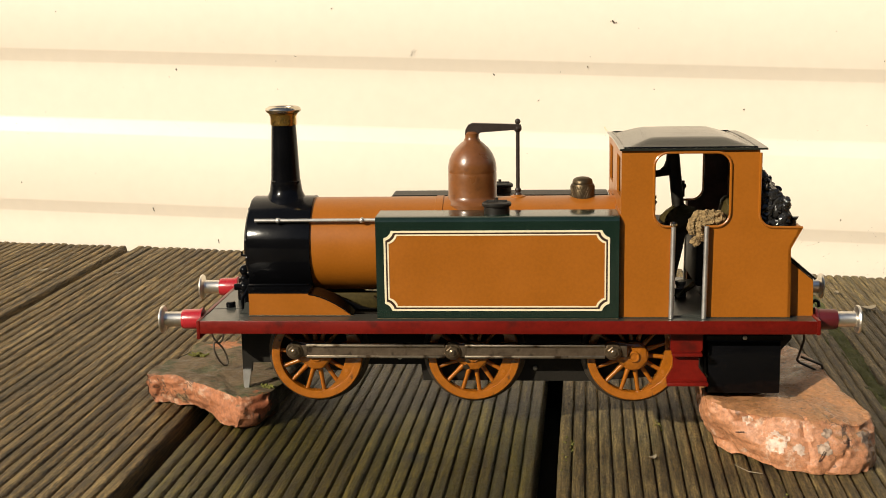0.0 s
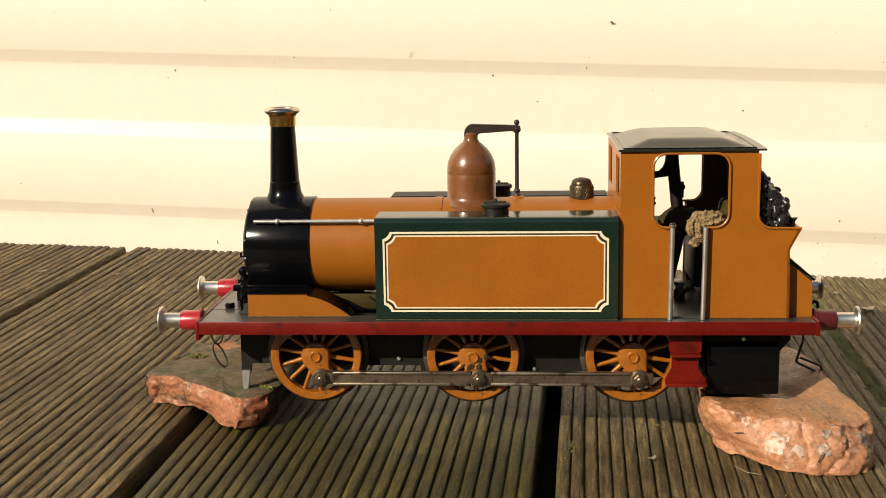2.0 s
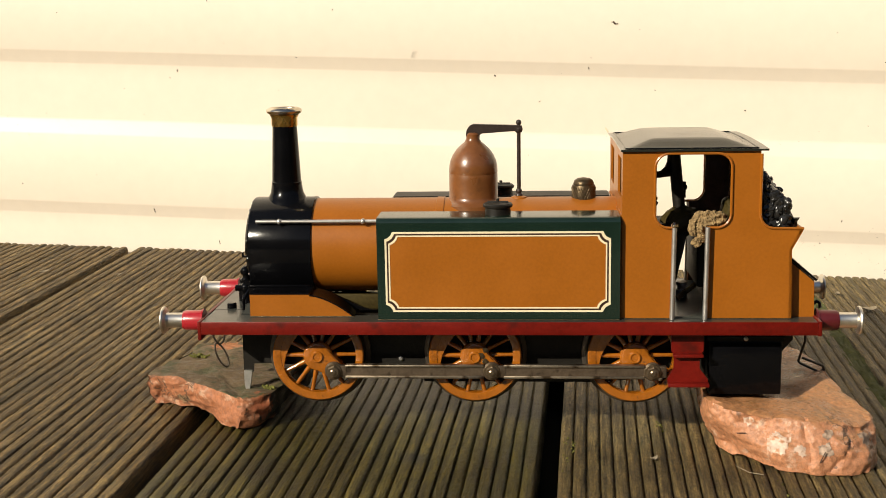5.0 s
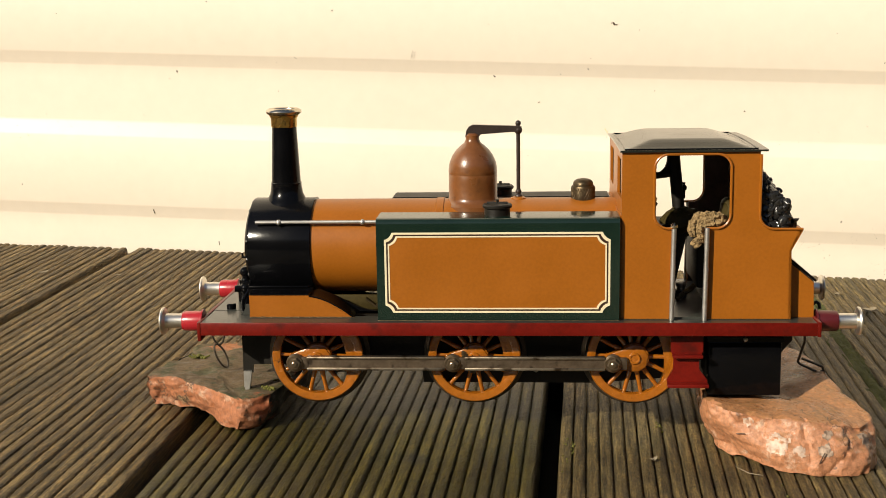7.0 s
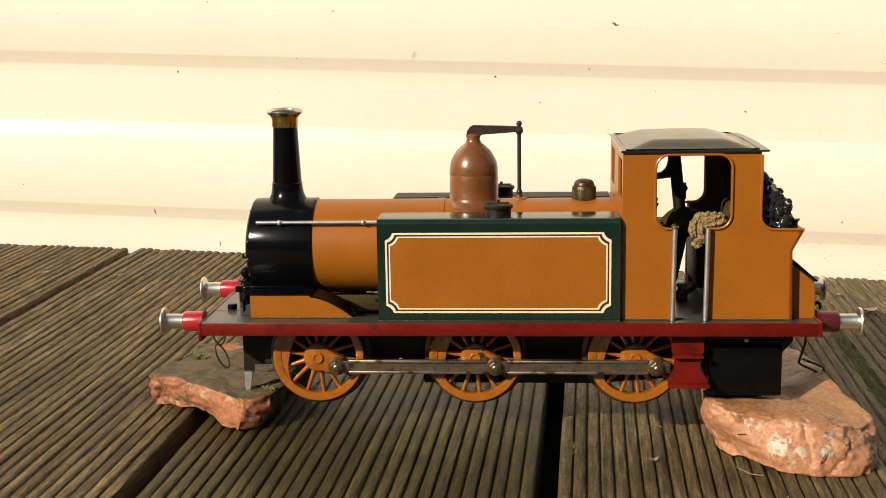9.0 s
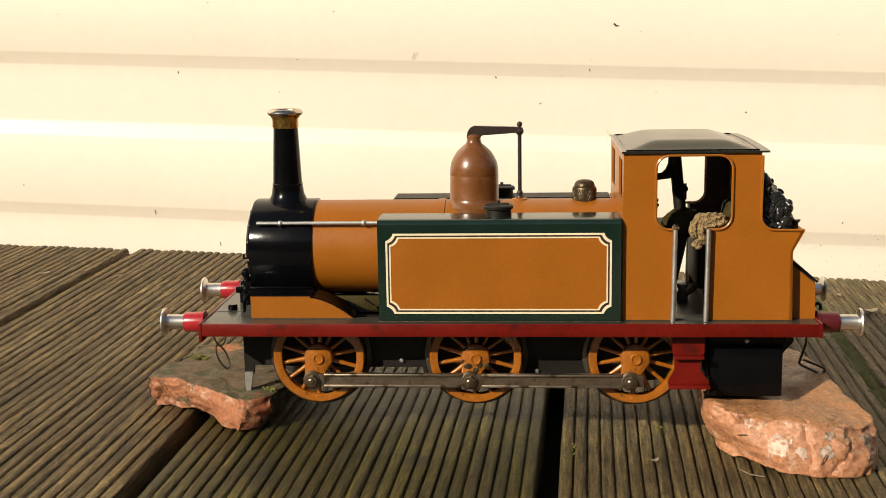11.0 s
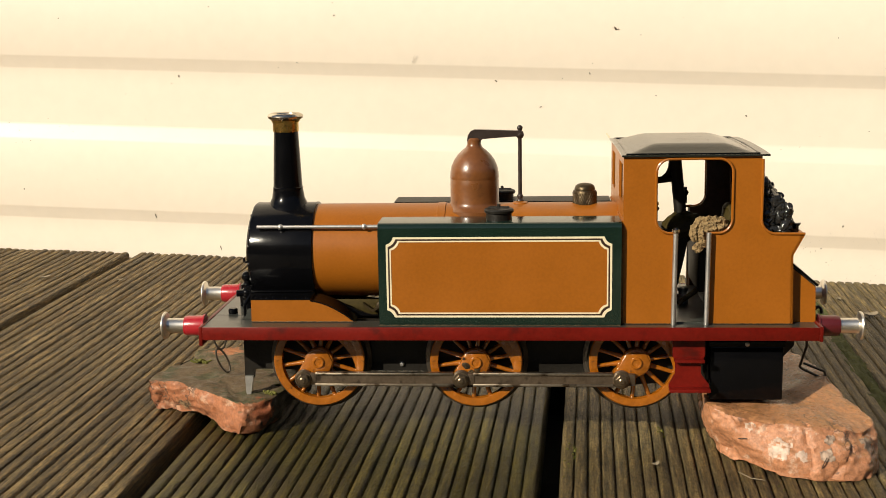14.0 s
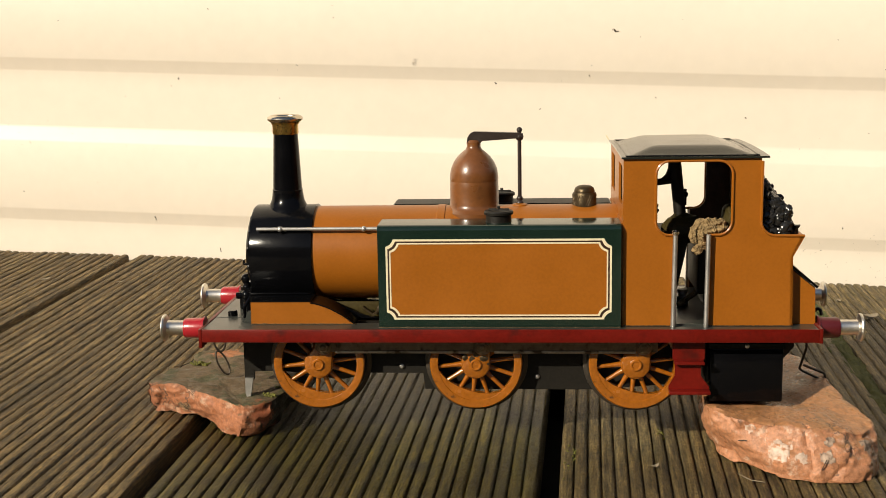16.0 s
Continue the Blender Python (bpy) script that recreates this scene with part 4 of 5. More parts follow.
for s in (-1, 1):
    tk = part("side_tank", tank(s), GREEN, loco, "dark green side tank with ochre lined panel")
    y0 = s * TYO
    # Sheet added on the far tank only, to stop its top reflecting the bright wall.
    if s > 0:
        part("added_dark_sheet", made(box, TX0 + 0.0004, TX1 - 0.0004, TYI + 0.0004, TYO - 0.0020, TZ, TZ + 0.0003), MATT_BLACK, tk, "added matt black sheet that keeps the far tank top dark")
    part("panel", made(plate, inset(0.0003, 0.0032), y0 - s * 0.0004, y0 + s * 0.00012), ORANGE, tk, "plain ochre panel")
    part("lining", band(inset(0.0, 0.0027), inset(0.0007, 0.0028), y0, y0 + s * 0.00022), CREAM, tk, "cream painted line")
    part("lining", band(inset(0.0007, 0.0028), inset(0.0013, 0.0029), y0, y0 + s * 0.00018), LINE_BLACK, tk, "dark line between cream lines")
    part("lining", band(inset(0.0013, 0.0029), inset(0.0018, 0.0030), y0, y0 + s * 0.00022), CREAM, tk, "cream painted line")
    cap = part("tank_filler", made(lathe, ((0.0047, 0), (0.0046, 0.0024), (0.0053, 0.0027), (0.0054, 0.0035), (0.0050, 0.0040), (0.0010, 0.0043)), pose(0.0677, s * 0.0263, TZ), 32), MATT_BLACK, tk, "black lidded water filler")
    bm = made(rod, (0.0677, s * 0.0263, TZ + 0.0038), (0.0677, s * 0.0263, TZ + 0.0056), 0.0006, 8)
    rod(bm, (0.0640, s * 0.0263, TZ + 0.0042), (0.0715, s * 0.0263, TZ + 0.0042), 0.0006, 8)
    part("hinge", bm, MATT_BLACK, cap)


# cab
CY = 0.0336


def cab_outline(jamb=0.1420):
    out = [(0.1120, FOOT), (0.1120, 0.0936), (0.1600, 0.0936), (0.1603, 0.0710)]
    out += arc(0.1653, 0.0711, 0.0050, 182, 268, 6)
    out += [(0.1752, 0.0661), (0.1755, 0.0655), (0.1717, 0.0583), (0.1722, FOOT), (jamb, FOOT), (jamb - 0.0002, 0.0664)]
    out += arc(0.1451, 0.0714, 0.0050, 268, 360, 6)[1:]
    out += arc(0.1451, 0.0878, 0.0050, 0, 90, 6)
    out += arc(0.1284, 0.0878, 0.0050, 90, 180, 6)
    out += arc(0.1284, 0.0714, 0.0050, 180, 272, 6)
    out += [(0.1304, 0.0664), (0.1300, FOOT)]
    return out


def beading(s):
    ring = [(0.1418, 0.0664)] + arc(0.1451, 0.0714, 0.0050, 268, 360, 8)[1:] + arc(0.1451, 0.0878, 0.0050, 0, 90, 8) + arc(0.1284, 0.0878, 0.0050, 90, 180, 8) + arc(0.1284, 0.0714, 0.0050, 180, 272, 8) + [(0.1304, 0.0664)]
    return made(tube, [Vector((x, s * (CY + 0.0003), z)) for x, z in ring], 0.0005, 6)


cab = part("cab", made(plate, [(0.1115, FOOT), (0.1115, 0.0708), (0.1125, 0.0708), (0.1125, FOOT)], -CY + 0.001, CY - 0.001), ORANGE, loco, "ochre cab with cut-out sides")
for s in (-1, 1):
    sd = part("side_sheet", made(plate, cab_outline(0.1420 if s < 0 else 0.1440), s * CY, s * (CY - 0.0009)), ORANGE, cab, "ochre side sheet with rounded window")
    part("inner_lining", made(plate, cab_outline(0.1420 if s < 0 else 0.1440), s * (CY - 0.0010), s * (CY - 0.0014)), INSIDE, sd, "sooty black inside of the sheet")
    part("beading", beading(s), ORANGE, sd)
    rim = [(0.1603, 0.0925), (0.1603, 0.0712)] + arc(0.1653, 0.0711, 0.0050, 182, 268, 8) + [(0.1755, 0.0660)]
    part("beading", made(tube, [Vector((x, s * (CY + 0.0002), z)) for x, z in rim], 0.0005, 6), ORANGE, sd)
    for x in (0.1303, 0.1419 if s < 0 else 0.1441):
        part("grab_rail", made(rod, (x - 0.0004, s * (CY + 0.0016), FOOT), (x, s * (CY + 0.0016), 0.0668), 0.0009), RAIL_STEEL, cab, "upright steel grab rail")


def pierced(x0, x1, ys, zs, holes):
    """A sheet across the cab with rectangular holes, cut by the lines ys and zs."""
    bm = bmesh.new()
    v = {(k, i, j): bm.verts.new((x, y, z)) for k, x in enumerate((x0, x1)) for i, y in enumerate(ys) for j, z in enumerate(zs)}
    solid = {(i, j) for i in range(len(ys) - 1) for j in range(len(zs) - 1)} - set(holes)
    for i, j in solid:
        bm.faces.new((v[0, i, j], v[0, i + 1, j], v[0, i + 1, j + 1], v[0, i, j + 1]))
        bm.faces.new((v[1, i, j + 1], v[1, i + 1, j + 1], v[1, i + 1, j], v[1, i, j]))
        for di, dj, a, b in ((-1, 0, (i, j), (i, j + 1)), (1, 0, (i + 1, j), (i + 1, j + 1)), (0, -1, (i, j), (i + 1, j)), (0, 1, (i, j + 1), (i + 1, j + 1))):
            if (i + di, j + dj) not in solid:
                bm.faces.new((v[(0, *a)], v[(0, *b)], v[(1, *b)], v[(1, *a)]))
    return bm


# front and rear sheets with two lookout windows each
for x, mat in ((0.1120, ORANGE), (0.1592, INSIDE)):
    part("end_sheet", pierced(x, x + 0.0009, (-CY + 0.0009, -0.0275, -0.0105, 0.0105, 0.0275, CY - 0.0009), (0.0708, 0.0765, 0.0905, 0.0936), ((1, 1), (3, 1))), mat, cab)
part("bunker_front", made(box, 0.1592, 0.1602, -CY + 0.001, CY - 0.001, FOOT, 0.0706), INSIDE, cab)
part("bunker_back", made(plate, [(0.1755, 0.0660), (0.1745, 0.0660), (0.1708, 0.0583), (0.1712, FOOT), (0.1722, FOOT), (0.1717, 0.0583)], -CY, CY), ORANGE, cab, "ochre bunker back sheet")
part("bunker_floor", made(box, 0.1603, 0.1712, -CY + 0.001, CY - 0.001, 0.0560, 0.0568), MATT_BLACK, cab)


def roof():
    bm = bmesh.new()
    rows = []
    for i in range(13):
        y = -0.0348 + 0.0696 * i / 12
        z = 0.0936 + 0.0006 * (1 - (y / 0.0348) ** 2)
        rows.append([bm.verts.new((x, y, z + dz)) for x, dz in ((0.1112, 0), (0.1625, 0), (0.1625, 0.0007), (0.1112, 0.0007))])
    for a, b in zip(rows, rows[1:]):
        for i in range(4):
            bm.faces.new((a[i], a[(i + 1) % 4], b[(i + 1) % 4], b[i]))
    bm.faces.new(rows[0]), bm.faces.new(rows[-1][::-1])
    return bm


def roof_crown():
    """The raised, round-shouldered middle of the roof."""
    bm = bmesh.new()
    rows = []
    for i in range(33):
        y = -0.0325 + 0.065 * i / 32
        row = []
        for j in range(37):
            u = -1 + j / 18
            a, c = (1 - abs(u)) / 0.46, (1 - abs(y) / 0.0325) / 0.30
            h, w = min(1.0, a, c), 1.0
            h = h * h * (3 - 2 * h) * 0.35 + h * 0.65 + 0.12 * min(1.0, a) * min(1.0, c) * (1 - u * u)
            row.append(bm.verts.new((0.1362 + u * 0.0230, y, 0.0938 + 0.0006 * (1 - (y / 0.0348) ** 2) + 0.0026 * h * w + 0.0002)))
        rows.append(row)
    for a, b in zip(rows, rows[1:]):
        for j in range(36):
            bm.faces.new((a[j], a[j + 1], b[j + 1], b[j]))
    low = [bm.verts.new(v.co - Vector((0, 0, 0.001))) for v in (rows[0][0], rows[0][-1], rows[-1][-1], rows[-1][0])]
    bm.faces.new(low)
    return bm


rf = part("roof", roof(), ROOF_GREY, cab, "grey enamelled cab roof")
part("crown", roof_crown(), ROOF_GREY, rf, "raised grey middle of the roof")
part("seam", made(tube, [(x, y, 0.0944 + 0.0006 * (1 - (y / 0.0348) ** 2)) for x, y in ((0.1132, -0.0325), (0.1592, -0.0325), (0.1592, 0.0), (0.1592, 0.0325), (0.1132, 0.0325), (0.1132, 0.0), (0.1132, -0.0325))], 0.00028, 6), BLACK, rf, "dark seam round the raised middle")
part("lip", made(tube, [Vector((0.1112, 0.034, 0.0945)), Vector((0.1103, 0.0345, 0.0958)), Vector((0.1100, 0.0345, 0.0964))], 0.0003, 6), CREAM, rf)


# coal in the bunker
def coal():
    """A lumpy heap that slopes down to the bunker's edge, with single lumps on it."""
    bm = bmesh.new()
    r = random.Random(8)

    def top(x, y):
        p = Vector((x, y, 0))
        return 0.0858 - (x - 0.1605) * 1.36 + 0.0026 * math.sin(math.pi * min(1.0, max(0.0, (x - 0.1605) / 0.0146))) + 0.0032 * noise.noise(p * 190) + 0.0022 * abs(noise.noise(p * 420)) - 0.001

    nx, ny = 26, 60
    grid = [[bm.verts.new((0.1604 + 0.0146 * i / nx, -0.0275 + 0.0595 * j / ny, top(0.1604 + 0.0146 * i / nx, -0.0275 + 0.0595 * j / ny))) for j in range(ny + 1)] for i in range(nx + 1)]
    low = [[bm.verts.new((v.co.x - (0.0022 if v.co.x > 0.171 else 0), v.co.y, 0.0575)) for v in row] for row in grid]
    for i in range(nx):
        for j in range(ny):
            bm.faces.new((grid[i][j], grid[i + 1][j], grid[i + 1][j + 1], grid[i][j + 1]))
    for i in range(nx):
        for j in (0, ny):
            bm.faces.new((grid[i][j], grid[i + 1][j], low[i + 1][j], low[i][j]))
    for j in range(ny):
        for i in (0, nx):
            bm.faces.new((grid[i][j], grid[i][j + 1], low[i][j + 1], low[i][j]))
    for k in range(230):
        y, x = r.uniform(-0.031, 0.030), r.uniform(0.1615, 0.1742)
        y = -0.0296 if k > 80 else max(y, -0.0296)
        drop = r.uniform(0, 0.02) if k > 80 else 0.0003
        x = min(x, 0.1700) if k > 80 else x
        s = bmesh.ops.create_icosphere(bm, subdivisions=2, radius=r.uniform(0.0009, 0.0021), matrix=Matrix.Translation((x, y, max(0.060, top(x, y) - drop))) @ Euler((r.uniform(0, 3), r.uniform(0, 3), 0)).to_matrix().to_4x4() @ Matrix.Diagonal((1.25, r.uniform(0.5, 1), r.uniform(0.4, 0.8), 1)))
        for v in s["verts"]:
            v.co += Vector([0.0011 * noise.noise(v.co * 420 + Vector((k * 3.1, c * 5.0, 0))) for c in range(3)])
    return bm


part("coal", coal(), COAL, loco, "heap of glossy black coal", 32)

# grime and solder along the foot of the sheets
def seam(x0, x1, y, seed):
    bm = bmesh.new()
    steps = int((x1 - x0) / 0.0009)
    rings = []
    for i in range(steps + 1):
        x = x0 + (x1 - x0) * i / steps
        r = 0.00028 + 0.00016 * noise.noise((x * 900, seed, 0)) + 0.00012 * noise.noise((x * 2600, seed, 4))
        rings.append([bm.verts.new((x, y + r * math.cos(a), FOOT + 0.0001 + r * math.sin(a))) for a in (k * math.pi / 3 for k in range(6))])
    for a, b in zip(rings, rings[1:]):
        for k in range(6):
            bm.faces.new((a[k], a[(k + 1) % 6], b[(k + 1) % 6], b[k]))
    bm.faces.new(rings[0][::-1]), bm.faces.new(rings[-1])
    return bm


for x0, x1, y in ((0.1122, 0.1298, CY), (0.1422, 0.1720, CY), (-0.0240, 0.0150, 0.0305), (TX0, TX1, TYO)):
    part("seam", seam(x0, x1, -y, x0 * 90), OLD_BRASS, loco, "uneven grimy solder seam")

# rear tool box
out = [(0.1723, FOOT), (0.1723, 0.0536), (0.1808, 0.0464), (0.1812, FOOT)]
tb = part("tool_box", made(plate, out, -0.0292, 0.0292), MATT_BLACK, loco, "rear box with ochre end and sloping black lid")
for s in (-1, 1):
    part("end_panel", made(plate, [(0.1725, FOOT), (0.1725, 0.0528), (0.1806, 0.0461), (0.1810, FOOT)], s * 0.0292, s * 0.0300), ORANGE, tb, "ochre end panel")
part("lid", made(plate, [(0.1720, 0.0540), (0.1726, 0.0546), (0.1818, 0.0468), (0.1812, 0.0462)], -0.0300, 0.0300), BLACK, tb)


# couplings
bm = bmesh.new()
for cx, cz, rx, rz, lean, y in ((-0.0450, 0.0215, 0.0024, 0.0072, 0.10, 0.002), (-0.0437, 0.0100, 0.0015, 0.0052, 0.42, 0.001)):
    loop = []
    for k in range(19):
        a = 2 * math.pi * k / 18
        dx, dz = rx * math.cos(a), rz * math.sin(a)
        loop.append(Vector((cx + dx * math.cos(lean) - dz * math.sin(lean), y + 0.0012 * math.cos(a), cz + dx * math.sin(lean) + dz * math.cos(lean))))
    tube(bm, loop, 0.0004)
rod(bm, (-0.0418, 0.002, 0.0288), (-0.0462, 0.002, 0.0284), 0.0007)
part("coupling", bm, ROD_DARK, loco, "thin wire coupling links")
bm = bmesh.new()
tube(bm, [(0.1845, 0, 0.0300), (0.1850, 0, 0.0165), (0.1826, 0, 0.0085), (0.1835, 0, 0.0075), (0.1905, 0, 0.0042), (0.1925, 0, 0.0050), (0.1920, 0, 0.0065), (0.1840, 0, 0.0098)], 0.0005)
tube(bm, [(0.1835, 0, 0.0300), (0.1838, 0, 0.0220)], 0.0008)
part("coupling", bm, ROD_DARK, loco, "black wire drop coupling")
hook = made(tube, [(0.1819, -0.024, 0.0366), (0.1832, -0.024, 0.0376), (0.1842, -0.024, 0.0368), (0.1844, -0.024, 0.0350)], 0.0006)
part("hook", hook, MATT_BLACK, loco)


# inside the cab
part("backhead", made(lathe, ((0.0175, 0), (0.0175, 0.0020), (0.0160, 0.0026)), to_x(0.1126, 0, BZ), 40), INSIDE, loco, "dark boiler backhead")
bm = bmesh.new()
rod(bm, (0.1367, 0.0, 0.0620), (0.1332, 0.0, 0.0945), 0.0023)
rod(bm, (0.1200, 0.0, 0.0803), (0.1335, 0.0, 0.0820), 0.0013)
tube(bm, [(0.1290, 0.0, 0.0815), (0.1312, 0.0, 0.0835), (0.1322, 0.0, 0.0860), (0.1326, 0.0, 0.0915)], 0.0011)
rod(bm, (0.1205, 0.004, 0.0745), (0.1275, 0.002, 0.0690), 0.0016)
rod(bm, (0.1405, 0.024, 0.0690), (0.1405, 0.024, 0.0755), 0.0009)
rod(bm, (0.1405, 0.022, 0.0735), (0.1405, 0.027, 0.0735), 0.0013)
part("pipework", bm, MATT_BLACK, loco, "sooty pipes inside the cab")
bm = bmesh.new()
lump = bmesh.ops.create_icosphere(bm, subdivisions=4, radius=0.008, matrix=Matrix.Translation((0.1370, -0.004, 0.0640)) @ Matrix.Diagonal((1.05, 1.0, 0.64, 1)))
for v in lump["verts"]:
    v.co += Vector((1, 0.5, 1)) * 0.0016 * noise.noise(v.co * 420) + Vector((0.5, 0, 1)) * 0.0006 * noise.noise(v.co * 1300)
part("lagging", bm, OLIVE, loco, "lumpy olive-brown lagging over the fire door")
part("fire_door", made(plate, [(0.1140, 0.0400), (0.1332, 0.0400), (0.1338, 0.0410), (0.1368, 0.0545), (0.1385, 0.0640), (0.1140, 0.0640)], -0.010, 0.010), MATT_BLACK, loco, "sooty sloping plate below the boiler end")
part("valve_body", made(lathe, ((0.0022, 0), (0.0022, 0.0030), (0.0016, 0.0034), (0.0016, 0.0044), (0.0021, 0.0047), (0.0021, 0.0060), (0.0008, 0.0066)), pose(0.1374, 0.0, FOOT + 0.0006), 18), RAIL_STEEL, loco, "small dull grey valve body")
part("leather_strap", made(tube, [(0.1352, -0.004, 0.0342), (0.1380, -0.003, 0.0362), (0.1412, 0.0, 0.0374), (0.1440, 0.003, 0.0392)], 0.0010, 8), RAG, loco, "tan strap on the cab floor")
part("cab_floor", made(box, 0.1128, 0.1590, -0.0322, 0.0322, FOOT, FOOT + 0.0006), GREY, loco, "dirty grey cab floor")
part("burner_tank", made(box, 0.1416, 0.1580, -0.012, 0.020, 0.0400, 0.0640, 0.001), MATT_BLACK, loco, "dark tank inside the cab")
part("tank_leg", made(box, 0.1450, 0.1560, -0.008, 0.014, FOOT + 0.0006, 0.0402, 0.0005), MATT_BLACK, loco)
bm = bmesh.new()
lump = bmesh.ops.create_icosphere(bm, subdivisions=3, radius=0.0042, matrix=Matrix.Translation((0.1542, -0.004, 0.0690)) @ Matrix.Diagonal((0.8, 1.2, 1.15, 1)))
for v in lump["verts"]:
    v.co += Vector((1, 0.5, 1)) * 0.0014 * noise.noise(v.co * 380)
part("rear_lagging", bm, OLIVE, loco, "lump of dull lagging at the bunker front")
for s in (-1, 1):
    part("rail_knob", made(lathe, ((0.0007, 0), (0.0013, 0.0006), (0.0013, 0.0015), (0.0006, 0.0021)), pose(0.1303, s * (CY + 0.0016), 0.0664), 16), LIP_METAL, cab, "bright knob on the grab rail")
# Added plate; its olive colour stands in for a sunlit inner surface under the boiler.
part("added_olive_plate", made(box, -0.0020, 0.0290, -0.0122, -0.0112, 0.0320, 0.0378, 0.0002), OLIVE, loco, "added olive plate standing in for the sunlit inner surface below the boiler")


def strand(bm, path, size, seed):
    """One knotted strand of cloth along a path, in uneven folds."""
    path = [Vector(p) for p in path]
    seg, long = 40, 18 * (len(path) - 1)
    rings = []
    for i in range(long + 1):
        t = min(0.9999, i / long) * (len(path) - 1)
        k = int(t)
        f = t - k
        p0, p1, p2, p3 = (path[max(0, min(len(path) - 1, k + d))] for d in (-1, 0, 1, 2))
        q = 0.5 * (2 * p1 + (p2 - p0) * f + (2 * p0 - 5 * p1 + 4 * p2 - p3) * f * f + (3 * p1 - p0 - 3 * p2 + p3) * f ** 3)
        d = (p2 - p0).normalized()
        u = d.cross(Vector((0, 1, 0.1))).normalized()
        w = d.cross(u)
        taper = math.sin(math.pi * (0.08 + 0.84 * i / long)) ** 0.45
        row = []
        for j in range(seg):
            a = 2 * math.pi * j / seg
            ca, sa = math.cos(a), math.sin(a)
            fold = 0.20 * math.sin(5 * a + i * 0.16 + seed) + 0.42 * noise.noise(Vector((ca * 1.3, sa * 1.3, i * 0.13 + seed * 7))) + 0.28 * noise.noise(Vector((ca * 3, sa * 3, i * 0.33 + seed * 3)))
            row.append(bm.verts.new(q + (u * ca + w * sa) * size * taper * (1 + fold)))
        rings.append(row)
    for a, b in zip(rings, rings[1:]):
        for k in range(seg):
            bm.faces.new((a[k], a[(k + 1) % seg], b[(k + 1) % seg], b[k]))
    bm.faces.new(rings[0][::-1]), bm.faces.new(rings[-1])


def rag():
    """A knotted bundle of old cloth over the cab opening, with ends that hang down."""
    bm = bmesh.new()
    strand(bm, ((0.1376, -0.0312, 0.0684), (0.1398, -0.0308, 0.0698), (0.1436, -0.0304, 0.0698), (0.1468, -0.0300, 0.0696), (0.1496, -0.0285, 0.0686)), 0.0019, 1)
    strand(bm, ((0.1396, -0.0318, 0.0676), (0.1430, -0.0316, 0.0680), (0.1462, -0.0308, 0.0680), (0.1485, -0.0300, 0.0672)), 0.0017, 2)
    strand(bm, ((0.1394, -0.0306, 0.0698), (0.1374, -0.0312, 0.0682), (0.1368, -0.0314, 0.0656), (0.1375, -0.0312, 0.0630)), 0.0014, 3)
    strand(bm, ((0.1412, -0.0312, 0.0688), (0.1396, -0.0320, 0.0662), (0.1400, -0.0316, 0.0636), (0.1410, -0.0312, 0.0618)), 0.0015, 4)
    strand(bm, ((0.1420, -0.0308, 0.0672), (0.1411, -0.0312, 0.0640), (0.1412, -0.0312, 0.0606)), 0.0010, 5)
    strand(bm, ((0.1374, -0.0310, 0.0618), (0.1386, -0.0316, 0.0606), (0.1404, -0.0312, 0.0602)), 0.0015, 6)
    return bm


rg = part("rag", rag(), RAG, None)
rg.matrix_world = LOCO
tagged(rg, "crumpled tan cotton rag draped over the cab opening", "rag")


# ---- wheels and rods ----
def spoke(bm, a):
    """One oval spoke, thick at the hub and thin at the rim."""
    c, s = math.cos(a), math.sin(a)
    rings = []
    for r, w, d in ((0.0046, 0.00115, 0.0013), (0.0090, 0.00085, 0.0010), (0.0143, 0.00080, 0.0010)):
        ring = []
        for k in range(8):
            u, v = w * math.cos(k * math.pi / 4), d * math.sin(k * math.pi / 4)
            ring.append(bm.verts.new((r * c - u * s, 0.0020 + v, r * s + u * c)))
        rings.append(ring)
    for p, q in zip(rings, rings[1:]):
        for k in range(8):
            bm.faces.new((p[k], p[(k + 1) % 8], q[(k + 1) % 8], q[k]))
    bm.faces.new(rings[0][::-1]), bm.faces.new(rings[-1])


FACE = Matrix.Rotation(radians(90), 4, "X")


def ring_lathe(bm, profile, m, seg=64):
    """A closed section turned about the z axis of m."""
    rings = [[bm.verts.new(m @ Vector((r * math.cos(2 * math.pi * i / seg), r * math.sin(2 * math.pi * i / seg), h))) for i in range(seg)] for r, h in profile]
    for a, b in zip(rings, rings[1:] + rings[:1]):
        for i in range(seg):
            bm.faces.new((a[i], a[(i + 1) % seg], b[(i + 1) % seg], b[i]))


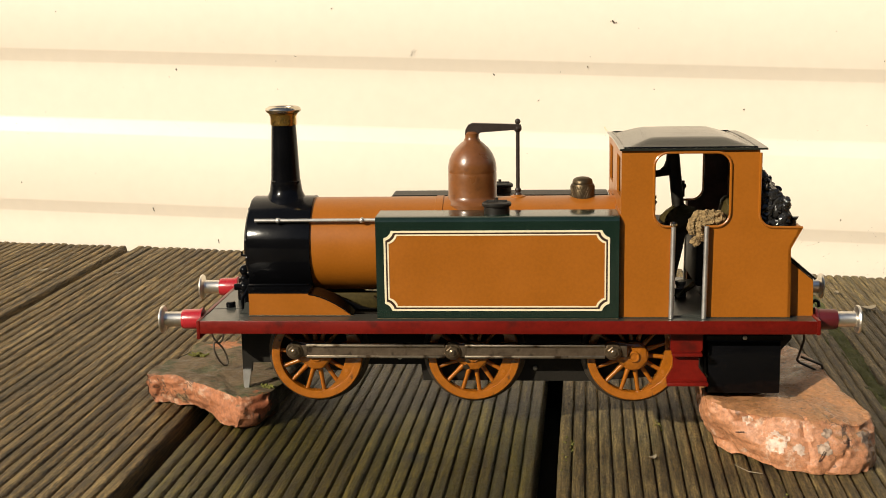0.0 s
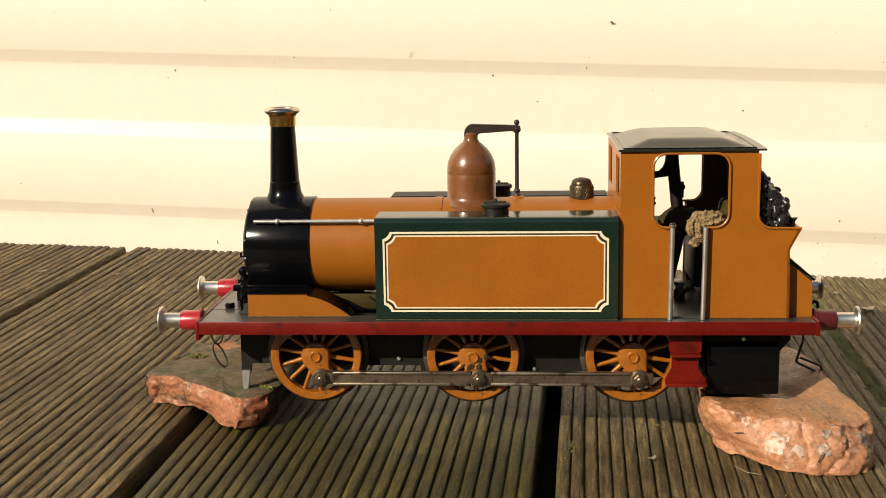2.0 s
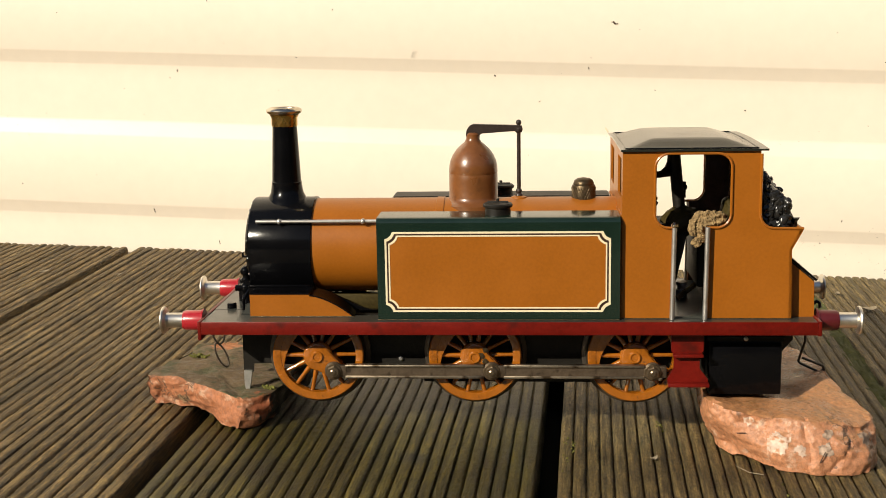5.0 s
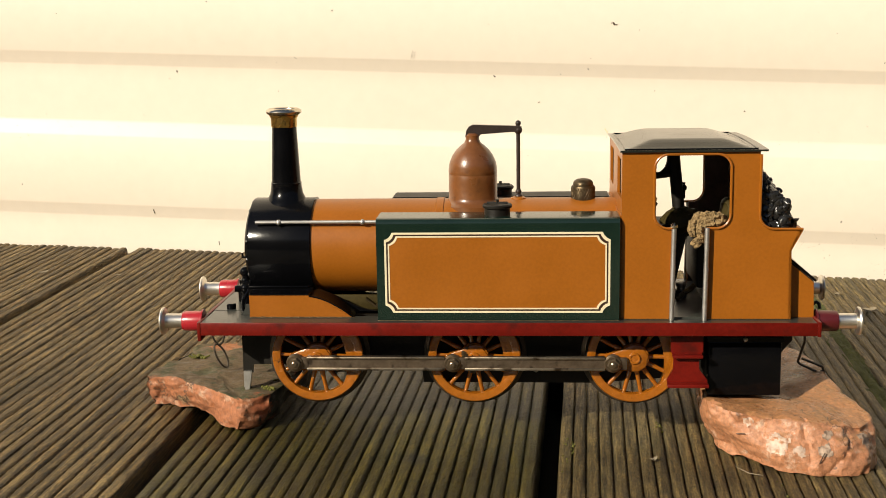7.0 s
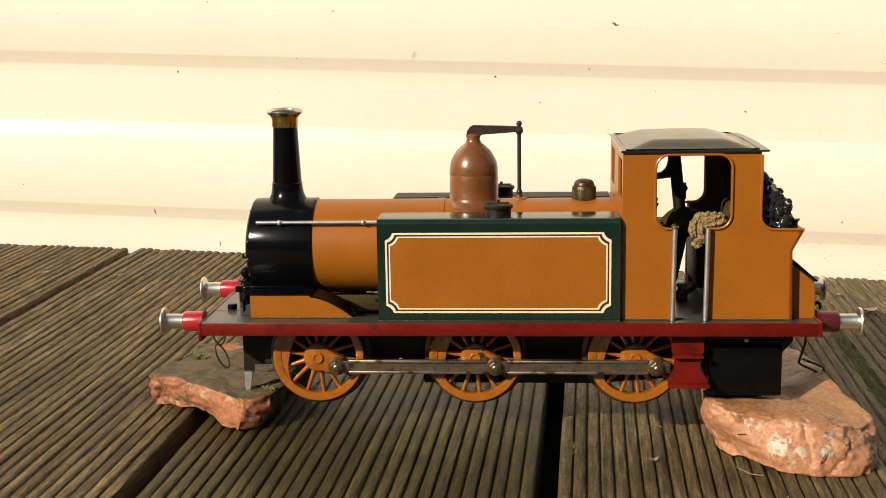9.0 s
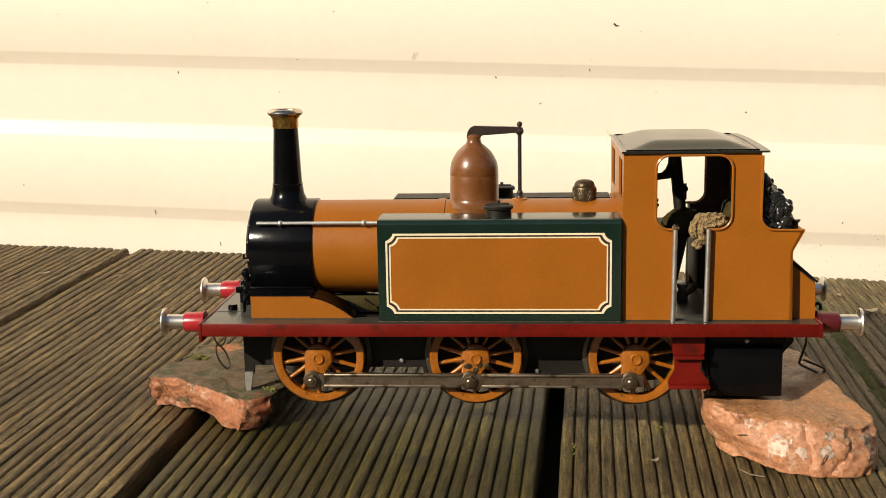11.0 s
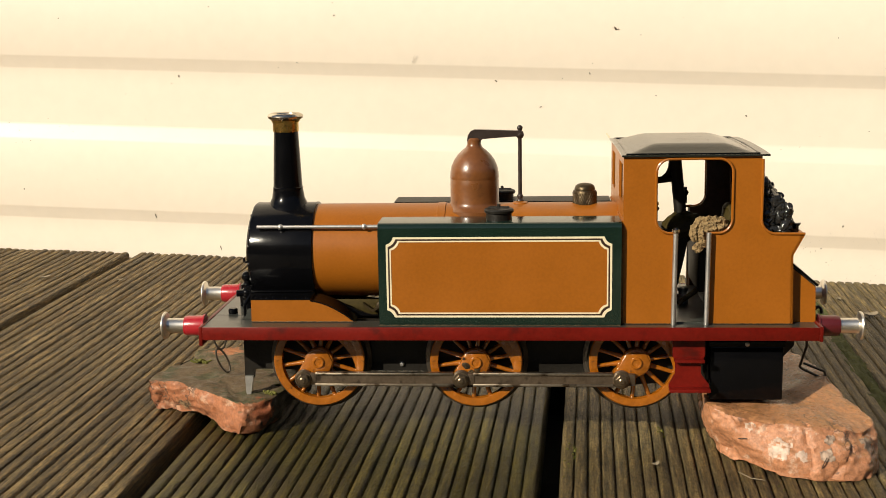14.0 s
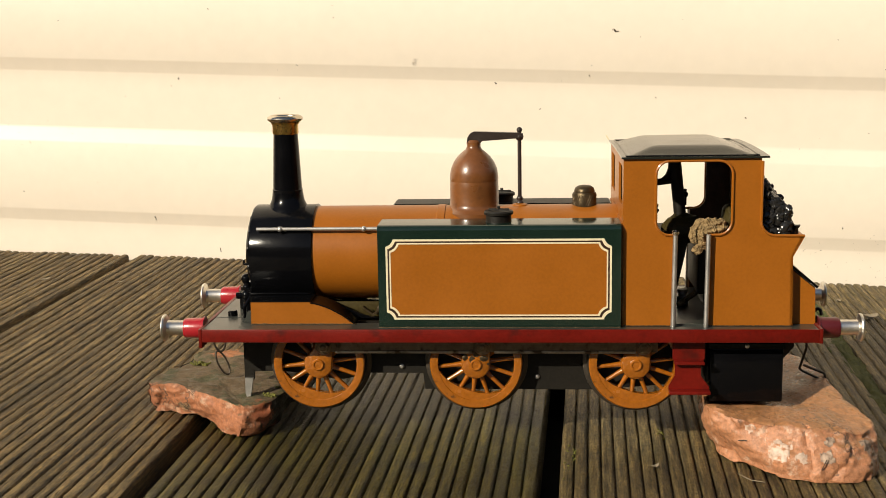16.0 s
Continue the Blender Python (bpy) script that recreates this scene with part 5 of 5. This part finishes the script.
rim_mesh = finish("rim", made(ring_lathe, ((0.0142, 0.0), (0.0150, 0.0002), (0.0168, 0.0002), (0.0172, -0.0002), (0.0172, -0.0020), (0.0140, -0.0030), (0.0140, -0.0008)), FACE), WHEEL_PAINT, 30)
tyre_mesh = finish("tyre", made(ring_lathe, ((0.0172, -0.0003), (0.0174, -0.0008), (0.0177, -0.0045), (0.0192, -0.0052), (0.0193, -0.0060), (0.0150, -0.0062), (0.0150, -0.0022), (0.0171, -0.0020)), FACE), ROD_DARK, 30)
def chamfered(bm, outline, front, back, c):
    """A plate in the x-z plane whose front edge is rounded off by c."""
    mx, mz = sum(x for x, z in outline) / len(outline), sum(z for x, z in outline) / len(outline)
    rings = []
    for y, d in ((back, 0.0), (front + c, 0.0), (front + 0.3 * c, 0.35 * c), (front, c)):
        ring = []
        for x, z in outline:
            v = Vector((x - mx, z - mz))
            v *= max(0.2, 1 - d / max(v.length, 1e-6))
            ring.append(bm.verts.new((mx + v.x, y, mz + v.y)))
        rings.append(ring)
    n = len(outline)
    for a, b in zip(rings, rings[1:]):
        for i in range(n):
            bm.faces.new((a[i], a[(i + 1) % n], b[(i + 1) % n], b[i]))
    caps = [bm.faces.new(rings[0][::-1]), bm.faces.new(rings[-1])]
    bmesh.ops.triangulate(bm, faces=caps, ngon_method="EAR_CLIP")


spoke_mesh = finish("spoke", made(spoke, 0.0), WHEEL_PAINT, 60)
hub_bm = made(lathe, ((0.0052, -0.0050), (0.0056, -0.0010), (0.0056, 0.0006), (0.0053, 0.0011), (0.0047, 0.0013)), FACE, 36)
chamfered(hub_bm, [(-0.0006, -0.0053), (0.0035, -0.0043)] + [(CRANK + 0.0034 * math.cos(radians(a)), 0.0034 * math.sin(radians(a))) for a in range(-80, 81, 20)] + [(0.0035, 0.0043), (-0.0006, 0.0053), (-0.0036, 0.0040), (-0.0053, 0.0), (-0.0036, -0.0040)], -0.0018, 0.0030, 0.0007)
hub_mesh = finish("hub", hub_bm, WHEEL_PAINT, 35)
axle_mesh = finish("axle_end", made(lathe, ((0.0023, 0.0014), (0.0022, 0.0022), (0.0019, 0.0025), (0.0015, 0.0025), (0.0012, 0.0022), (0.0002, 0.0022)), FACE, 24), WHEEL_PAINT, 30)
weight_bm = made(plate, arc(0, 0, 0.0150, 116, 244, 18) + [((0.0147 - 0.0040 * math.cos(radians((a - 180) * 90 / 66))) * math.cos(radians(a)), (0.0147 - 0.0040 * math.cos(radians((a - 180) * 90 / 66))) * math.sin(radians(a))) for a in range(240, 119, -8)], 0.0002, 0.0026)
weight_mesh = finish("counterweight", weight_bm, WHEEL_PAINT, 30)
PIN = FACE @ Matrix.Translation((CRANK, 0, 0))
pin_bm = made(lathe, ((0.0022, 0.0008), (0.0022, 0.0028), (0.0031, 0.0029), (0.0031, 0.0040), (0.0028, 0.0043)), PIN, 24)
lathe(pin_bm, ((0.0024, 0.0042), (0.0024, 0.0054), (0.0020, 0.0057)), PIN, 6)
lathe(pin_bm, ((0.0012, 0.0055), (0.0012, 0.0061), (0.0007, 0.0064)), PIN, 12)
pin_mesh = finish("crank_pin", pin_bm, BOLT, 30)


def wheel(x, side):
    """A spoked wheel whose face looks outwards; its crank points along x."""
    w = new("wheel")
    w.parent = loco
    tagged(w, "ochre spoked wheel with crank boss and counterweight")
    turn = Matrix.Identity(4) if side < 0 else Matrix.Rotation(math.pi, 4, "Z")
    share("rim", rim_mesh, w, turn)
    share("tyre", tyre_mesh, w, turn)
    share("hub", hub_mesh, w, turn)
    share("axle_end", axle_mesh, w, turn)
    share("counterweight", weight_mesh, w, turn)
    share("crank_pin", pin_mesh, w, turn)
    for i in range(14):
        share("spoke", spoke_mesh, w, turn @ Matrix.Rotation(2 * math.pi * (i + 0.5) / 14, 4, "Y"))
    return w


def side_rod():
    """Two fluted coupling rods in line, with round ends over the crank pins; the first pin is the origin."""
    body, flutes = bmesh.new(), []
    for x in AXLES[:2]:
        x0, x1 = x + 0.0046, x + 0.0588 - 0.0030
        box(body, x0, x1, -0.0007, 0.0007, -0.0018, 0.0018)
        for z in (-0.0021, 0.0021):
            flutes.append(made(box, x0 - 0.0002, x1, -0.0013, 0.0009, z - 0.0005, z + 0.0005, 0.0002))
    for x in AXLES:
        lathe(body, ((0.0031, -0.0009), (0.0034, -0.0006), (0.0034, 0.0006), (0.0031, 0.0009)), to_y(x, 0, 0), 24)
        box(body, x - 0.0002, x + 0.0050, -0.0009, 0.0009, -0.0022, 0.0022, 0.0003)
    return body, flutes


chip_bm = bmesh.new()
chip_rng = random.Random(5)
for _ in range(9):
    a, d = chip_rng.uniform(-1.3, 1.3), chip_rng.uniform(0.0022, 0.0050)
    c = bmesh.ops.create_icosphere(chip_bm, subdivisions=1, radius=chip_rng.uniform(0.0007, 0.0017), matrix=Matrix.Translation((d * math.cos(a), -0.0019, d * math.sin(a))) @ Matrix.Diagonal((1, 0.2, 0.8, 1)))
    for v in c["verts"]:
        v.co += Vector((chip_rng.uniform(-0.0003, 0.0003), 0, chip_rng.uniform(-0.0003, 0.0003)))
chip_mesh = finish("chipped_paint", chip_bm, OLD_BRASS, 30)

wheels, rods = [], []
for s in (-1, 1):
    for x in AXLES:
        wheels.append((wheel(x, s), x, s))
    if s < 0:
        tagged(share("chipped_paint", chip_mesh, wheels[1][0], Matrix.Identity(4)), "bare metal where the paint has chipped")
    body, flutes = side_rod()
    rd = part("coupling_rod", body, ROD_FACE, loco, "fluted steel coupling rod")
    for fl in flutes:
        part("flange", fl, STEEL, rd, "bright worn edge of the rod")
    rods.append((rd, s))
for x in AXLES:
    ax = part("axle", made(rod, (0, -0.0215, 0), (0, 0.0215, 0), 0.0024, 16), MATT_BLACK, loco)
    ax.location = (x, 0, AXLE_Z)

# a crosshead of the inside gear, glimpsed below the boiler
crossheads = []
for y, turn in ((0.0, 130), (0.0030, 310)):
    bm = made(plate, [(-0.0040, 0.0018), (-0.0040, 0.0010), (-0.0004, -0.0018), (0.0044, 0.0010), (0.0044, 0.0018), (-0.0003, -0.0009)], -0.0178 + y, -0.0152 + y)
    rod(bm, (0.0010, -0.0165 + y, -0.0004), (0.0160, -0.0165 + y, 0.0016), 0.0011)
    head = part("crosshead", bm, OLD_BRASS, loco, "oily brass crosshead of the inside gear")
    part("pin", made(lathe, ((0.0012, 0), (0.0012, 0.0014), (0.0008, 0.0018)), to_y(0.0024, -0.0170 + y, 0.0010), 14), BOLT, head)
    crossheads.append((head, turn))

# ---- what moves ----
# seconds and the crank's angle in degrees, anticlockwise as seen from the near side
PHASES = [(0, 162), (0.4, 546), (0.48, 631), (0.8, 938), (0.96, 1086), (1.2, 1320), (1.6, 1703), (2, 2087), (2.4, 2454), (2.8, 2810), (2.96, 2951),
          (3.2, 3147), (3.6, 3490), (4, 3832), (6.4, 5858), (6.48, 5915), (6.8, 6182), (7.2, 6505), (7.6, 6830), (8, 7152), (8.4, 7461), (8.48, 7527),
          (8.8, 7770), (8.96, 7900), (9.2, 8086), (11.36, 9520), (11.44, 9577), (11.6, 9673), (11.84, 9818), (12, 9903), (12.4, 10150), (12.8, 10388), (13.2, 10611),
          (13.6, 10846), (13.76, 10908), (14, 11027), (14.16, 11112), (14.4, 11236), (14.48, 11274), (14.56, 11305), (14.8, 11413), (14.96, 11496), (15.2, 11625), (15.36, 11654),
          (15.44, 11698), (15.6, 11763), (15.76, 11842), (16, 11951)]


def phase(t):
    """The crank's angle at t seconds; the film shows a new picture every 0.08 s and holds it."""
    t = math.floor(t * 12.5 + 0.01) / 12.5
    for (t0, a0), (t1, a1) in zip(PHASES, PHASES[1:]):
        if t <= t1:
            return a0 + (a1 - a0) * (t - t0) / (t1 - t0)
    return PHASES[-1][1]


def motions():
    times = [k / FPS for k in range(16 * FPS + 1)]
    for ob, x, s in wheels:
        lead = 0 if s < 0 else 180 + 90
        walk(ob, [(t, pose(x, s * -WHEEL_Y, AXLE_Z, 0, -phase(t) - lead, 0)) for t in times])
    for ob, s in rods:
        rows = []
        for t in times:
            a = radians(phase(t) + (0 if s < 0 else 90))
            rows.append((t, pose(CRANK * math.cos(a), s * -ROD_Y, AXLE_Z + CRANK * math.sin(a))))
        walk(ob, rows)
    for ob, turn in crossheads:
        walk(ob, [(t, pose(0.0275 + CRANK * math.cos(radians(phase(t) + turn)), 0, 0.0352)) for t in times])


motions()
